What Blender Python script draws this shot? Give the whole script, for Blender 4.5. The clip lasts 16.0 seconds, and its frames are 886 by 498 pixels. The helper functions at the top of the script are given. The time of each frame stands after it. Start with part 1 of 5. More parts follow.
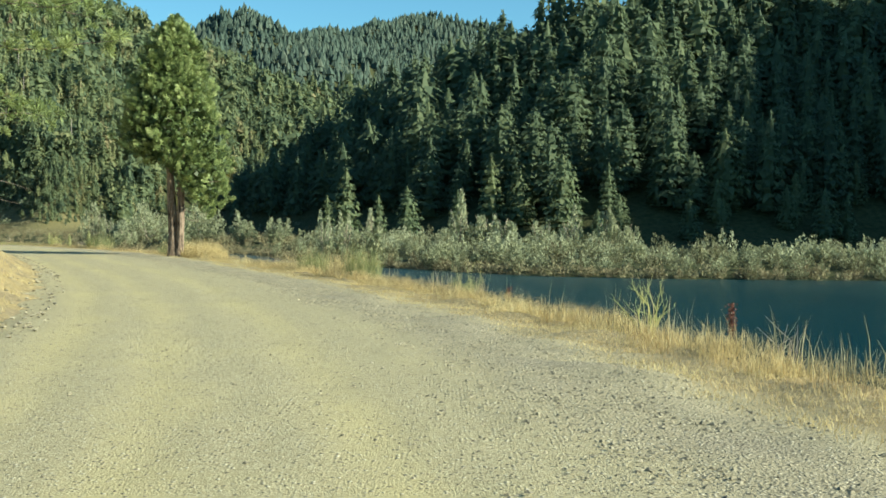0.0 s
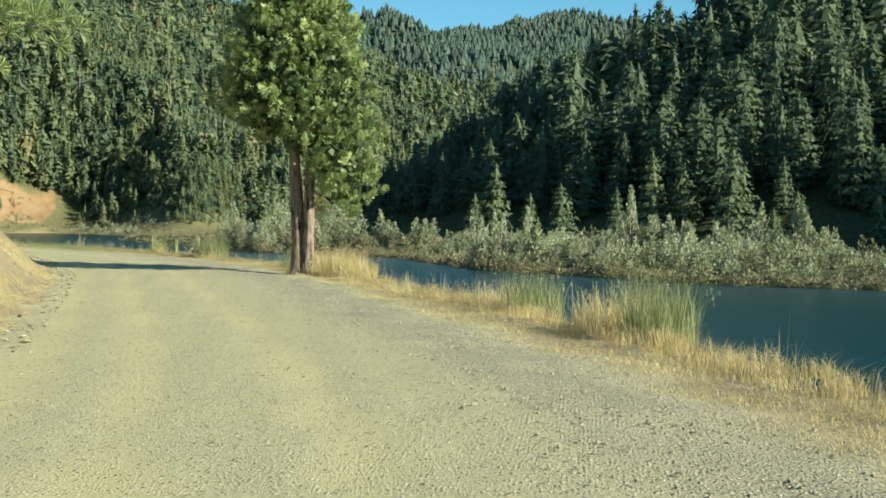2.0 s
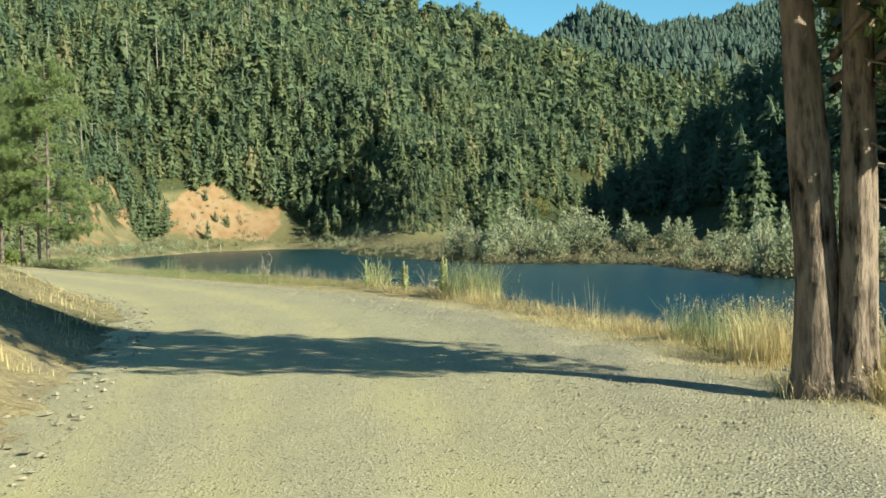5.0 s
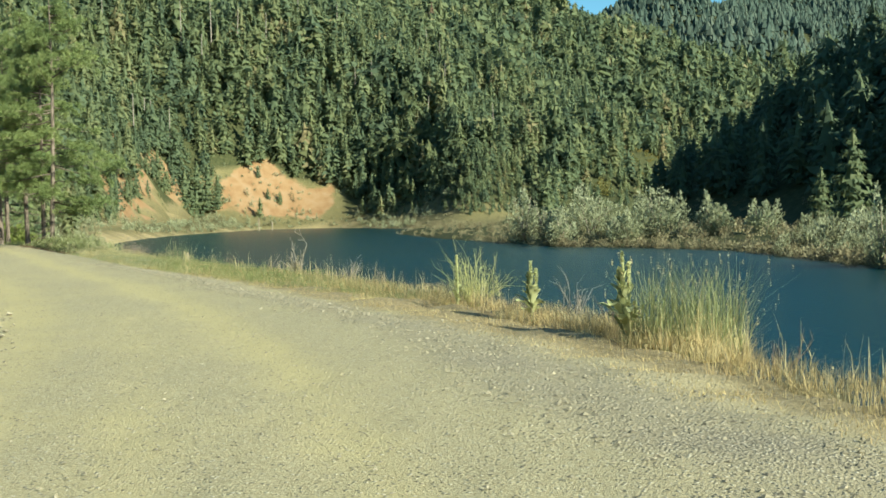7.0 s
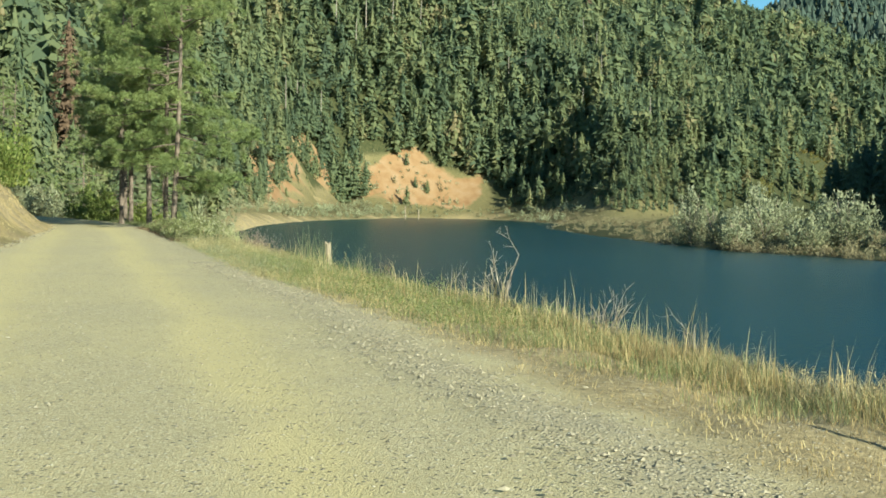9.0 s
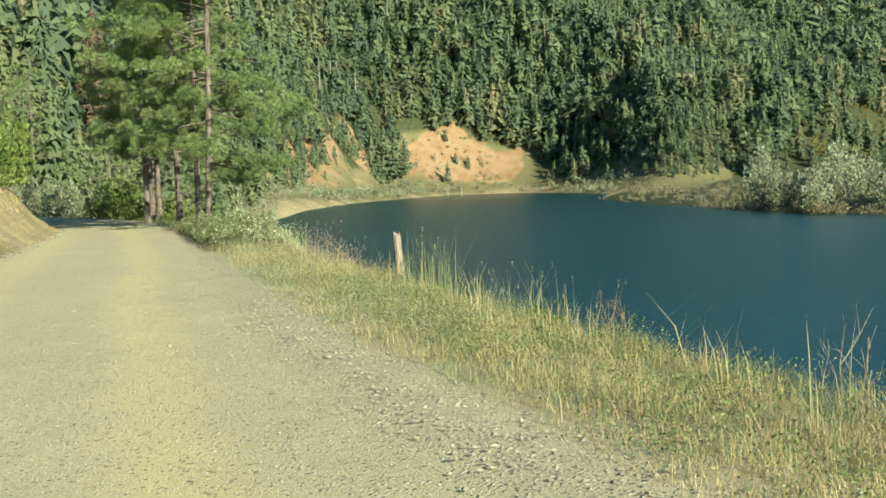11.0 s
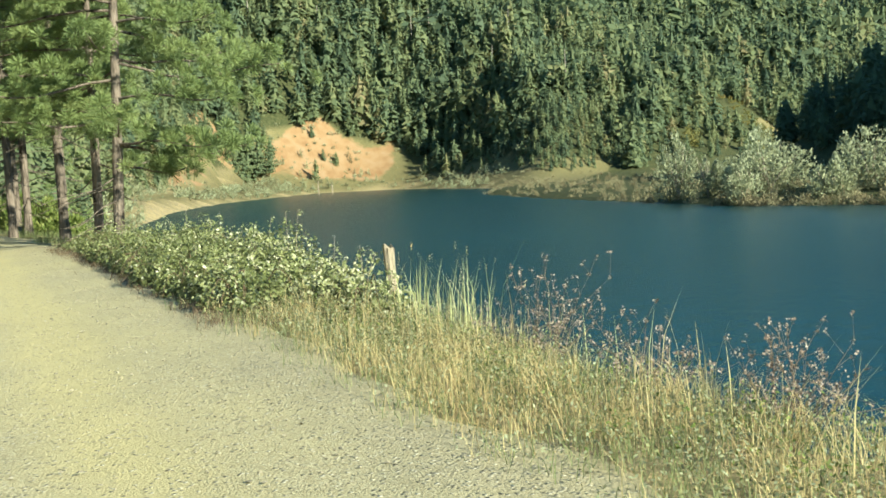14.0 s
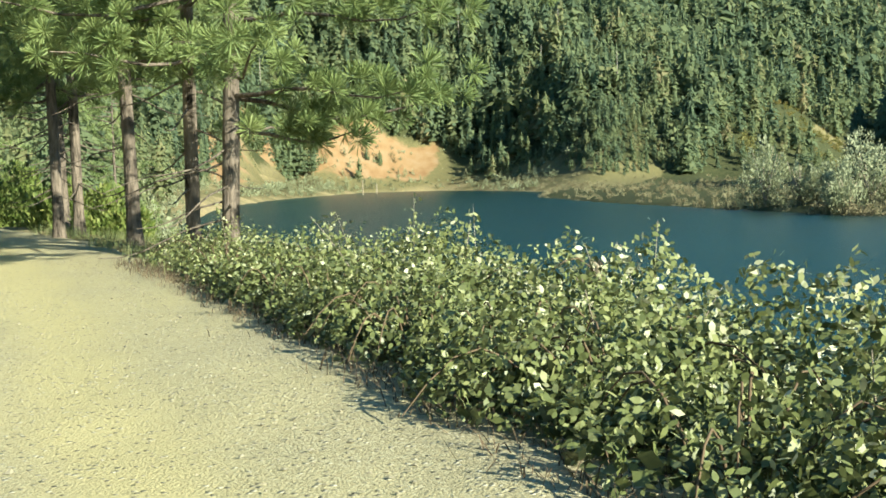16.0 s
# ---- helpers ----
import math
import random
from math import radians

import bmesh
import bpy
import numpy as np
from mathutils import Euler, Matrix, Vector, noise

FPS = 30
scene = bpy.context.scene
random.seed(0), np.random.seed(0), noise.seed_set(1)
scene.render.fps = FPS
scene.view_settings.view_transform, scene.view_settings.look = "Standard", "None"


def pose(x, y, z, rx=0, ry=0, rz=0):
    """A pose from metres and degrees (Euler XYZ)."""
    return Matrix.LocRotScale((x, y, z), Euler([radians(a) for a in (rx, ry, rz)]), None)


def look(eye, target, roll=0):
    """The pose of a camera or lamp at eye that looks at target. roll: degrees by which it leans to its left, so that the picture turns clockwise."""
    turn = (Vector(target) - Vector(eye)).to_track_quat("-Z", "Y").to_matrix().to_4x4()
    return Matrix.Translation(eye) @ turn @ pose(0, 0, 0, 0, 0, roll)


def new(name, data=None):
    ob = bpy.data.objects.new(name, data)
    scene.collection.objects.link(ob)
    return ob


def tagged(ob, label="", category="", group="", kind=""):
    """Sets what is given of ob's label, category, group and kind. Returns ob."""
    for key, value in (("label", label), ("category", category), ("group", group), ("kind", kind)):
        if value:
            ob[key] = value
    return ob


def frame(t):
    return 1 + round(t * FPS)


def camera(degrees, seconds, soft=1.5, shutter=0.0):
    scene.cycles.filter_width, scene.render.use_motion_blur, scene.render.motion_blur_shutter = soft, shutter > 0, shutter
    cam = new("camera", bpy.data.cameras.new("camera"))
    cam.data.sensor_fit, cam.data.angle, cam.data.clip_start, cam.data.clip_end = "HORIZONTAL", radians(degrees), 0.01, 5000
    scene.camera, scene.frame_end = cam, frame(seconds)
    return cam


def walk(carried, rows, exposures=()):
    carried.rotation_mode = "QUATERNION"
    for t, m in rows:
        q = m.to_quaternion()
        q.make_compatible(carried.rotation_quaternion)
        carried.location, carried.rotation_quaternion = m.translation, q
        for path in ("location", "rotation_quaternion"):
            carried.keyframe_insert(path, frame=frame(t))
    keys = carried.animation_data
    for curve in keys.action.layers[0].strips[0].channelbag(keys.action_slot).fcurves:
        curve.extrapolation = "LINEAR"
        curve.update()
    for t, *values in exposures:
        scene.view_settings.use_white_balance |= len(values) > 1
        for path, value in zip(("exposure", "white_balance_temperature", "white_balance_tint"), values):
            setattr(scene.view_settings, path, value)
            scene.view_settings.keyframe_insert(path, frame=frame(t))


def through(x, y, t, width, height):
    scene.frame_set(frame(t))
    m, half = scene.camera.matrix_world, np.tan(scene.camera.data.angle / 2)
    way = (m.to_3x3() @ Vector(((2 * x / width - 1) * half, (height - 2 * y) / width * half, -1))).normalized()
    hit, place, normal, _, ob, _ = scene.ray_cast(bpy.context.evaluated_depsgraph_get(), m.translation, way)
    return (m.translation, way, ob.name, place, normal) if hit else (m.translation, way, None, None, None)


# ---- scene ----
cam = camera(41.4, 16.0, soft=1.65)
PATH = [
    (0, (0.0, 0.0, 1.422), (0.0, 2.0, 1.383), 0.5),
    (0.5, (-0.657, 4.458, 1.45), (-0.716, 6.456, 1.409), 0.4),
    (1, (-1.448, 8.882, 1.468), (-1.566, 10.878, 1.424), 0.7),
    (1.5, (-2.383, 13.216, 1.48), (-2.559, 15.208, 1.439), 0.7),
    (2, (-3.435, 17.387, 1.498), (-3.672, 19.373, 1.457), 0.5),
    (2.5, (-4.593, 21.426, 1.515), (-4.897, 23.402, 1.479), 0.5),
    (3, (-5.902, 25.467, 1.528), (-6.272, 27.433, 1.496), 0.5),
    (3.5, (-7.342, 29.526, 1.541), (-7.773, 31.479, 1.517), 0.3),
    (4, (-8.893, 33.565, 1.544), (-9.392, 35.502, 1.528), 0.0),
    (4.5, (-10.564, 37.562, 1.541), (-11.129, 39.481, 1.521), -1.3),
    (7, (-18.13, 54.944, 1.505), (-18.817, 56.822, 1.445), -1.1),
    (7.5, (-19.729, 57.9, 1.501), (-20.442, 59.768, 1.432), -0.6),
    (8, (-21.398, 60.786, 1.495), (-22.156, 62.636, 1.42), 0.7),
    (8.5, (-23.14, 63.518, 1.49), (-23.967, 65.337, 1.404), 1.2),
    (9, (-24.975, 66.148, 1.49), (-25.884, 67.929, 1.417), 1.3),
    (11.5, (-34.867, 77.822, 1.607), (-35.822, 79.574, 1.479), -2.2),
    (12, (-36.993, 79.812, 1.6), (-37.88, 81.598, 1.456), -2.6),
    (12.5, (-39.05, 81.767, 1.591), (-39.87, 83.585, 1.434), -2.8),
    (13, (-41.107, 83.741, 1.575), (-41.876, 85.581, 1.426), -2.8),
    (13.5, (-43.225, 85.92, 1.554), (-43.972, 87.77, 1.414), -2.6),
    (14, (-45.398, 88.244, 1.511), (-46.148, 90.094, 1.384), -2.6),
    (14.5, (-47.606, 90.617, 1.441), (-48.352, 92.468, 1.321), -0.8),
    (15, (-49.777, 92.979, 1.363), (-50.541, 94.823, 1.242), -1.6),
    (15.5, (-51.95, 95.31, 1.308), (-52.723, 97.15, 1.179), -1.1),
    (16, (-53.969, 97.455, 1.253), (-54.772, 99.283, 1.132), -1.4),
]
EXPOSURE = [(0.0, 1.22, 6180, -1), (7.0, 1.2, 6180, -1), (9.0, 1.2, 6180, -1), (11.5, 1.29, 6180, -1), (13.5, 1.42, 6180, -1), (16.0, 1.52, 6180, -1)]
walk(cam, [(t, look(eye, target, roll)) for t, eye, target, roll in PATH], EXPOSURE)

# ---- light ----
SUN = Vector((0.94 * 0.914, -0.34 * 0.914, 0.407))
world = bpy.data.worlds.new("sky")
scene.world = world
world.use_nodes = True
sky = world.node_tree.nodes.new("ShaderNodeTexSky")
sky.sky_type, sky.sun_disc = "NISHITA", False
sky.sun_elevation, sky.sun_rotation = radians(24.0), math.atan2(SUN.x, SUN.y)
sky.air_density, sky.dust_density, sky.ozone_density = 1.0, 0.2, 2.5
back = world.node_tree.nodes["Background"]
back.inputs["Strength"].default_value = 0.067
deep = world.node_tree.nodes.new("ShaderNodeMix")
deep.data_type, deep.blend_type = "RGBA", "MULTIPLY"
deep.inputs[0].default_value, deep.inputs[7].default_value = 1.0, (0.66, 0.98, 1.02, 1)
world.node_tree.links.new(sky.outputs[0], deep.inputs[6])
world.node_tree.links.new(deep.outputs[2], back.inputs[0])
sun = new("sun", bpy.data.lights.new("sun", "SUN"))
sun.data.energy, sun.data.angle, sun.data.color = 5.0, radians(0.55), (1.0, 0.915, 0.725)
sun.matrix_world = look(SUN * 60, (0, 0, 0))


# ---- materials ----
def material(name, rough=0.8, spec=0.3):
    m = bpy.data.materials.new(name)
    m.use_nodes = True
    n = m.node_tree.nodes
    b = n["Principled BSDF"]
    b.inputs["Roughness"].default_value = rough
    b.inputs["Specular IOR Level"].default_value = spec
    return m, n, m.node_tree.links, b


def ramp(n, links, source, stops):
    r = n.new("ShaderNodeValToRGB")
    while len(r.color_ramp.elements) < len(stops):
        r.color_ramp.elements.new(0.5)
    for e, (p, c) in zip(r.color_ramp.elements, stops):
        e.position, e.color = p, (*c, 1)
    links.new(source, r.inputs[0])
    return r.outputs[0]


def noise_node(n, links, scale, detail=4.0, rough=0.55, coords=None):
    t = n.new("ShaderNodeTexNoise")
    t.inputs["Scale"].default_value, t.inputs["Detail"].default_value = scale, detail
    t.inputs["Roughness"].default_value = rough
    if coords is None:
        coords = n.new("ShaderNodeNewGeometry").outputs["Position"]
    links.new(coords, t.inputs["Vector"])
    return t.outputs["Fac"]


def blend(n, links, fac, a, b, mode="MIX"):
    x = n.new("ShaderNodeMix")
    x.data_type, x.blend_type = "RGBA", mode
    for sock, v in ((x.inputs[0], fac), (x.inputs[6], a), (x.inputs[7], b)):
        if isinstance(v, (int, float)):
            sock.default_value = v
        elif isinstance(v, tuple):
            sock.default_value = (*v, 1)
        else:
            links.new(v, sock)
    return x.outputs[2]


def math_node(n, links, op, a, b=0.0, c=None):
    x = n.new("ShaderNodeMath")
    x.operation = op
    for sock, v in zip(x.inputs, (a, b, c)):
        if v is None:
            continue
        if isinstance(v, (int, float)):
            sock.default_value = v
        else:
            links.new(v, sock)
    return x.outputs[0]


def attribute(n, name):
    a = n.new("ShaderNodeAttribute")
    a.attribute_name = name
    return a.outputs["Fac"]


def bump(n, links, b, height, strength, distance):
    u = n.new("ShaderNodeBump")
    u.inputs["Strength"].default_value, u.inputs["Distance"].default_value = strength, distance
    links.new(height, u.inputs["Height"])
    links.new(u.outputs[0], b.inputs["Normal"])


def foliage(name, stops, rough=0.55, spec=0.25, through=0.25, scale=0.0):
    """Leaves: colour by the plant's own tint and by the single leaf, some light let through."""
    m, n, links, b = material(name, rough, spec)
    isl = n.new("ShaderNodeNewGeometry").outputs["Random Per Island"]
    t = math_node(n, links, "MULTIPLY_ADD", isl, 0.35, math_node(n, links, "MULTIPLY", attribute(n, "tint"), 0.65))
    if scale:
        t = math_node(n, links, "ADD", t, math_node(n, links, "MULTIPLY_ADD", noise_node(n, links, scale, 2.0), 0.7, -0.35))
    col = ramp(n, links, t, stops)
    links.new(col, b.inputs["Base Color"])
    if through:
        tr = n.new("ShaderNodeBsdfTranslucent")
        links.new(col, tr.inputs["Color"])
        mix = n.new("ShaderNodeMixShader")
        mix.inputs[0].default_value = through
        links.new(b.outputs[0], mix.inputs[1])
        links.new(tr.outputs[0], mix.inputs[2])
        links.new(mix.outputs[0], n["Material Output"].inputs[0])
    return m


def bark(name, dark, light, scale=6.0):
    m, n, links, b = material(name, 0.9, 0.2)
    pos = n.new("ShaderNodeNewGeometry").outputs["Position"]
    mp = n.new("ShaderNodeMapping")
    mp.inputs["Scale"].default_value = (1, 1, 0.22)
    links.new(pos, mp.inputs[0])
    f = noise_node(n, links, scale, 6.0, 0.65, mp.outputs[0])
    g = noise_node(n, links, 1.3, 3.0)
    c = ramp(n, links, f, [(0.36, dark), (0.58, light)])
    c = blend(n, links, math_node(n, links, "MULTIPLY", ramp(n, links, g, [(0.42, (0, 0, 0)), (0.62, (1, 1, 1))]), 0.45), c, tuple(v * 1.25 for v in light))
    links.new(c, b.inputs["Base Color"])
    bump(n, links, b, f, 1.0, 0.09)
    return m


def ground_material():
    m, n, links, b = material("dry_ground", 0.95, 0.15)
    fine, mid, big = noise_node(n, links, 9.0, 6.0, 0.7), noise_node(n, links, 0.9, 4.0), noise_node(n, links, 0.06, 3.0)
    dirt = ramp(n, links, fine, [(0.3, (0.19, 0.15, 0.085)), (0.7, (0.38, 0.315, 0.19))])
    straw = ramp(n, links, fine, [(0.3, (0.26, 0.20, 0.095)), (0.7, (0.48, 0.39, 0.20))])
    green = ramp(n, links, fine, [(0.3, (0.045, 0.05, 0.02)), (0.75, (0.12, 0.12, 0.045))])
    forest = ramp(n, links, mid, [(0.3, (0.03, 0.04, 0.016)), (0.8, (0.085, 0.085, 0.038))])
    soil = ramp(n, links, noise_node(n, links, 0.16, 6.0, 0.6), [(0.3, (0.20, 0.115, 0.055)), (0.5, (0.255, 0.165, 0.085)), (0.72, (0.28, 0.20, 0.12))])
    c = blend(n, links, ramp(n, links, mid, [(0.42, (0, 0, 0)), (0.58, (1, 1, 1))]), dirt, straw)
    wood = math_node(n, links, "ADD", attribute(n, "wood"), math_node(n, links, "MULTIPLY_ADD", mid, 0.5, -0.25))
    c = blend(n, links, attribute(n, "green"), c, green)
    c = blend(n, links, ramp(n, links, wood, [(0.4, (0, 0, 0)), (0.6, (1, 1, 1))]), c, forest)
    edge = math_node(n, links, "ADD", attribute(n, "soil"), math_node(n, links, "MULTIPLY_ADD", noise_node(n, links, 0.09, 6.0, 0.7), 0.7, -0.3))
    c = blend(n, links, ramp(n, links, edge, [(0.45, (0, 0, 0)), (0.55, (1, 1, 1))]), c, soil)
    links.new(c, b.inputs["Base Color"])
    bump(n, links, b, fine, 0.9, 0.1)
    return m


def road_material():
    m, n, links, b = material("gravel_road", 0.95, 0.2)
    geo = n.new("ShaderNodeNewGeometry").outputs["Position"]
    vo = n.new("ShaderNodeTexVoronoi")
    vo.inputs["Scale"].default_value = 65.0
    links.new(geo, vo.inputs["Vector"])
    vb = n.new("ShaderNodeTexVoronoi")
    vb.inputs["Scale"].default_value = 30.0
    links.new(geo, vb.inputs["Vector"])
    fine = noise_node(n, links, 40.0, 4.0, 0.7)
    patch = noise_node(n, links, 0.35, 4.0, 0.6)
    sep = n.new("ShaderNodeSeparateColor")
    links.new(vo.outputs["Color"], sep.inputs[0])
    stone = ramp(n, links, sep.outputs[0], [(0.0, (0.22, 0.20, 0.13)), (0.6, (0.345, 0.31, 0.20)), (1.0, (0.48, 0.44, 0.31))])
    dust = ramp(n, links, fine, [(0.3, (0.39, 0.335, 0.17)), (0.7, (0.50, 0.44, 0.235))])
    track = attribute(n, "track")
    loose = math_node(n, links, "ADD", math_node(n, links, "MULTIPLY", patch, 0.9), math_node(n, links, "MULTIPLY", track, -0.55))
    c = blend(n, links, ramp(n, links, loose, [(0.0, (0.05, 0.05, 0.05)), (0.42, (0.85, 0.85, 0.85))]), dust, stone)
    c = blend(n, links, attribute(n, "grey"), c, ramp(n, links, sep.outputs[1], [(0.0, (0.11, 0.10, 0.08)), (1.0, (0.32, 0.29, 0.22))]))
    c = blend(n, links, math_node(n, links, "MULTIPLY", patch, 0.35), c, (0.42, 0.36, 0.18))
    dirt = ramp(n, links, noise_node(n, links, 12.0, 8.0, 0.8), [(0.3, (0.14, 0.11, 0.06)), (0.5, (0.25, 0.205, 0.11)), (0.7, (0.43, 0.36, 0.20))])
    c = blend(n, links, attribute(n, "verge"), c, dirt)
    links.new(c, b.inputs["Base Color"])
    sb = n.new("ShaderNodeSeparateColor")
    links.new(vb.outputs["Color"], sb.inputs[0])
    some = math_node(n, links, "GREATER_THAN", sb.outputs[0], math_node(n, links, "MULTIPLY_ADD", attribute(n, "grey"), -0.9, 0.8))
    dome = math_node(n, links, "MULTIPLY", some, math_node(n, links, "MAXIMUM", math_node(n, links, "SUBTRACT", 0.48, vb.outputs["Distance"]), 0.0))
    pebble = ramp(n, links, sb.outputs[1], [(0.0, (0.10, 0.096, 0.078)), (0.5, (0.26, 0.24, 0.175)), (1.0, (0.54, 0.50, 0.39))])
    c = blend(n, links, ramp(n, links, dome, [(0.04, (0, 0, 0)), (0.1, (0.85, 0.85, 0.85))]), c, pebble)
    links.new(c, b.inputs["Base Color"])
    h = math_node(n, links, "MULTIPLY_ADD", vo.outputs["Distance"], -0.5, math_node(n, links, "MULTIPLY", dome, 4.0))
    bump(n, links, b, math_node(n, links, "ADD", h, math_node(n, links, "MULTIPLY", fine, 1.0)), 0.7, 0.016)
    return m


def water_material():
    m, n, links, b = material("lake_water", 0.26, 0.2)
    b.inputs["IOR"].default_value = 1.33
    big = noise_node(n, links, 0.02, 3.0)
    links.new(ramp(n, links, big, [(0.3, (0.002, 0.024, 0.030)), (0.7, (0.003, 0.033, 0.043))]), b.inputs["Base Color"])
    mp = n.new("ShaderNodeMapping")
    mp.inputs["Scale"].default_value = (1.0, 0.45, 1.0)
    mp.inputs["Rotation"].default_value = (0, 0, 0.5)
    links.new(n.new("ShaderNodeNewGeometry").outputs["Position"], mp.inputs[0])
    w = noise_node(n, links, 1.4, 5.0, 0.6, mp.outputs[0])
    bump(n, links, b, w, 0.36, 0.2)
    return m


M_GROUND, M_ROAD, M_WATER = ground_material(), road_material(), water_material()
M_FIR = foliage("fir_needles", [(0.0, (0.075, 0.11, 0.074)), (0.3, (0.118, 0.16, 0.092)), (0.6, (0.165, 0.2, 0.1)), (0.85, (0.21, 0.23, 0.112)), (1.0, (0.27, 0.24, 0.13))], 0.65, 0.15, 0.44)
# the haze over the far peaks is put into this bluish needle colour
M_FAR = foliage("haze_tinted_needles", [(0.0, (0.05, 0.08, 0.068)), (0.6, (0.075, 0.108, 0.085)), (1.0, (0.115, 0.14, 0.105))], 0.7, 0.1, 0.25)
M_BRUSH = foliage("brown_brush", [(0.0, (0.13, 0.11, 0.065)), (0.5, (0.23, 0.205, 0.12)), (1.0, (0.32, 0.305, 0.18))], 0.75, 0.15, 0.25)
M_SNAG = bark("snag_wood", (0.12, 0.11, 0.09), (0.30, 0.27, 0.23))
M_PINE = foliage("pine_needles", [(0.0, (0.10, 0.145, 0.055)), (0.5, (0.19, 0.245, 0.09)), (1.0, (0.33, 0.375, 0.15))], 0.5, 0.25, 0.3)
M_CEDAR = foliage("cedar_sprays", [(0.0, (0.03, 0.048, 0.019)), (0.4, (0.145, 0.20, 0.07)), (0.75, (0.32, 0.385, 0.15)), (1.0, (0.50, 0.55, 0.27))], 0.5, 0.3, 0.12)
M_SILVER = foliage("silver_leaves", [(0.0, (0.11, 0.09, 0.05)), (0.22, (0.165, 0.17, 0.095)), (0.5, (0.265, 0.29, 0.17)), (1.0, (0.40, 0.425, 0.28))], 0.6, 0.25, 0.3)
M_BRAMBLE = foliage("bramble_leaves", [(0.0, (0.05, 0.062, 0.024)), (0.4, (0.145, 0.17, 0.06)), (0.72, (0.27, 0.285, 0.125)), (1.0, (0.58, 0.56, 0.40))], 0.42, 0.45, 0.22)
M_STRAW = foliage("dry_grass", [(0.0, (0.28, 0.19, 0.095)), (0.3, (0.44, 0.335, 0.165)), (0.7, (0.60, 0.50, 0.26)), (1.0, (0.70, 0.63, 0.38))], 0.7, 0.2, 0.4)
M_GRASS = foliage("green_grass", [(0.0, (0.09, 0.12, 0.046)), (0.5, (0.21, 0.245, 0.105)), (1.0, (0.42, 0.41, 0.205))], 0.6, 0.25, 0.35)
M_PBARK = bark("pine_bark", (0.012, 0.0095, 0.008), (0.19, 0.155, 0.125), 9.0)
M_CBARK = bark("cedar_bark", (0.012, 0.008, 0.006), (0.27, 0.205, 0.155), 11.0)
M_RUST = foliage("dead_needles", [(0.0, (0.07, 0.05, 0.034)), (1.0, (0.15, 0.105, 0.07))], 0.8, 0.1, 0.1)
M_YELLOW = foliage("yellow_leaves", [(0.0, (0.10, 0.11, 0.03)), (0.6, (0.19, 0.18, 0.055)), (1.0, (0.27, 0.20, 0.07))], 0.6, 0.2, 0.2)
M_DEADCANE = foliage("dead_canes", [(0.0, (0.06, 0.045, 0.03)), (0.6, (0.13, 0.095, 0.06)), (1.0, (0.24, 0.19, 0.12))], 0.85, 0.1, 0.0)
M_WOOLLY = foliage("woolly_leaves", [(0.0, (0.19, 0.21, 0.09)), (0.5, (0.35, 0.37, 0.17)), (1.0, (0.5, 0.51, 0.28))], 0.8, 0.15, 0.25)
M_BROOM = foliage("broom_twigs", [(0.0, (0.24, 0.25, 0.08)), (1.0, (0.48, 0.46, 0.20))], 0.7, 0.2, 0.1)
M_TWIG = bark("dry_twigs", (0.12, 0.10, 0.075), (0.36, 0.31, 0.24), 20.0)
M_WEED = bark("weed_stalks", (0.07, 0.05, 0.038), (0.22, 0.165, 0.12), 20.0)
M_POST = bark("weathered_wood", (0.10, 0.08, 0.055), (0.34, 0.29, 0.21), 9.0)
M_SHRUB = foliage("green_shrub_leaves", [(0.0, (0.06, 0.10, 0.02)), (0.5, (0.15, 0.20, 0.05)), (1.0, (0.28, 0.30, 0.10))], 0.5, 0.3, 0.3)
M_SEED = foliage("seed_heads", [(0.0, (0.10, 0.045, 0.034)), (1.0, (0.19, 0.09, 0.065))], 0.8, 0.1, 0.1)
M_HEADS = foliage("dry_seed_heads", [(0.0, (0.20, 0.14, 0.11)), (1.0, (0.46, 0.38, 0.31))], 0.8, 0.1, 0.2)
M_STONE = foliage("road_stones", [(0.0, (0.13, 0.12, 0.09)), (0.5, (0.25, 0.225, 0.155)), (1.0, (0.39, 0.355, 0.26))], 0.9, 0.2, 0.0)


# ---- mesh helpers ----
def mesh_object(name, verts, faces, mats, mat_index=None, smooth=False, parent=None, **attrs):
    """One mesh object out of arrays: faces is (n, 3) or (n, 4)."""
    me = bpy.data.meshes.new(name)
    verts, faces = np.asarray(verts, np.float32), np.asarray(faces, np.int32)
    me.vertices.add(len(verts))
    me.vertices.foreach_set("co", verts.ravel())
    me.loops.add(faces.size)
    me.loops.foreach_set("vertex_index", faces.ravel())
    me.polygons.add(len(faces))
    me.polygons.foreach_set("loop_start", np.arange(0, faces.size, faces.shape[1], dtype=np.int32))
    for mat in mats if isinstance(mats, (list, tuple)) else [mats]:
        me.materials.append(mat)
    if mat_index is not None:
        me.polygons.foreach_set("material_index", np.asarray(mat_index, np.int32))
    for key, values in attrs.items():
        me.attributes.new(key, "FLOAT", "POINT").data.foreach_set("value", np.asarray(values, np.float32))
    me.update(calc_edges=True)
    me.polygons.foreach_set("use_smooth", np.full(len(faces), smooth))
    ob = new(name, me)
    if parent is not None:
        ob.parent = parent
    return ob


rng = np.random.default_rng(7)


def unit(v):
    return v / np.maximum(np.linalg.norm(v, axis=-1, keepdims=True), 1e-9)


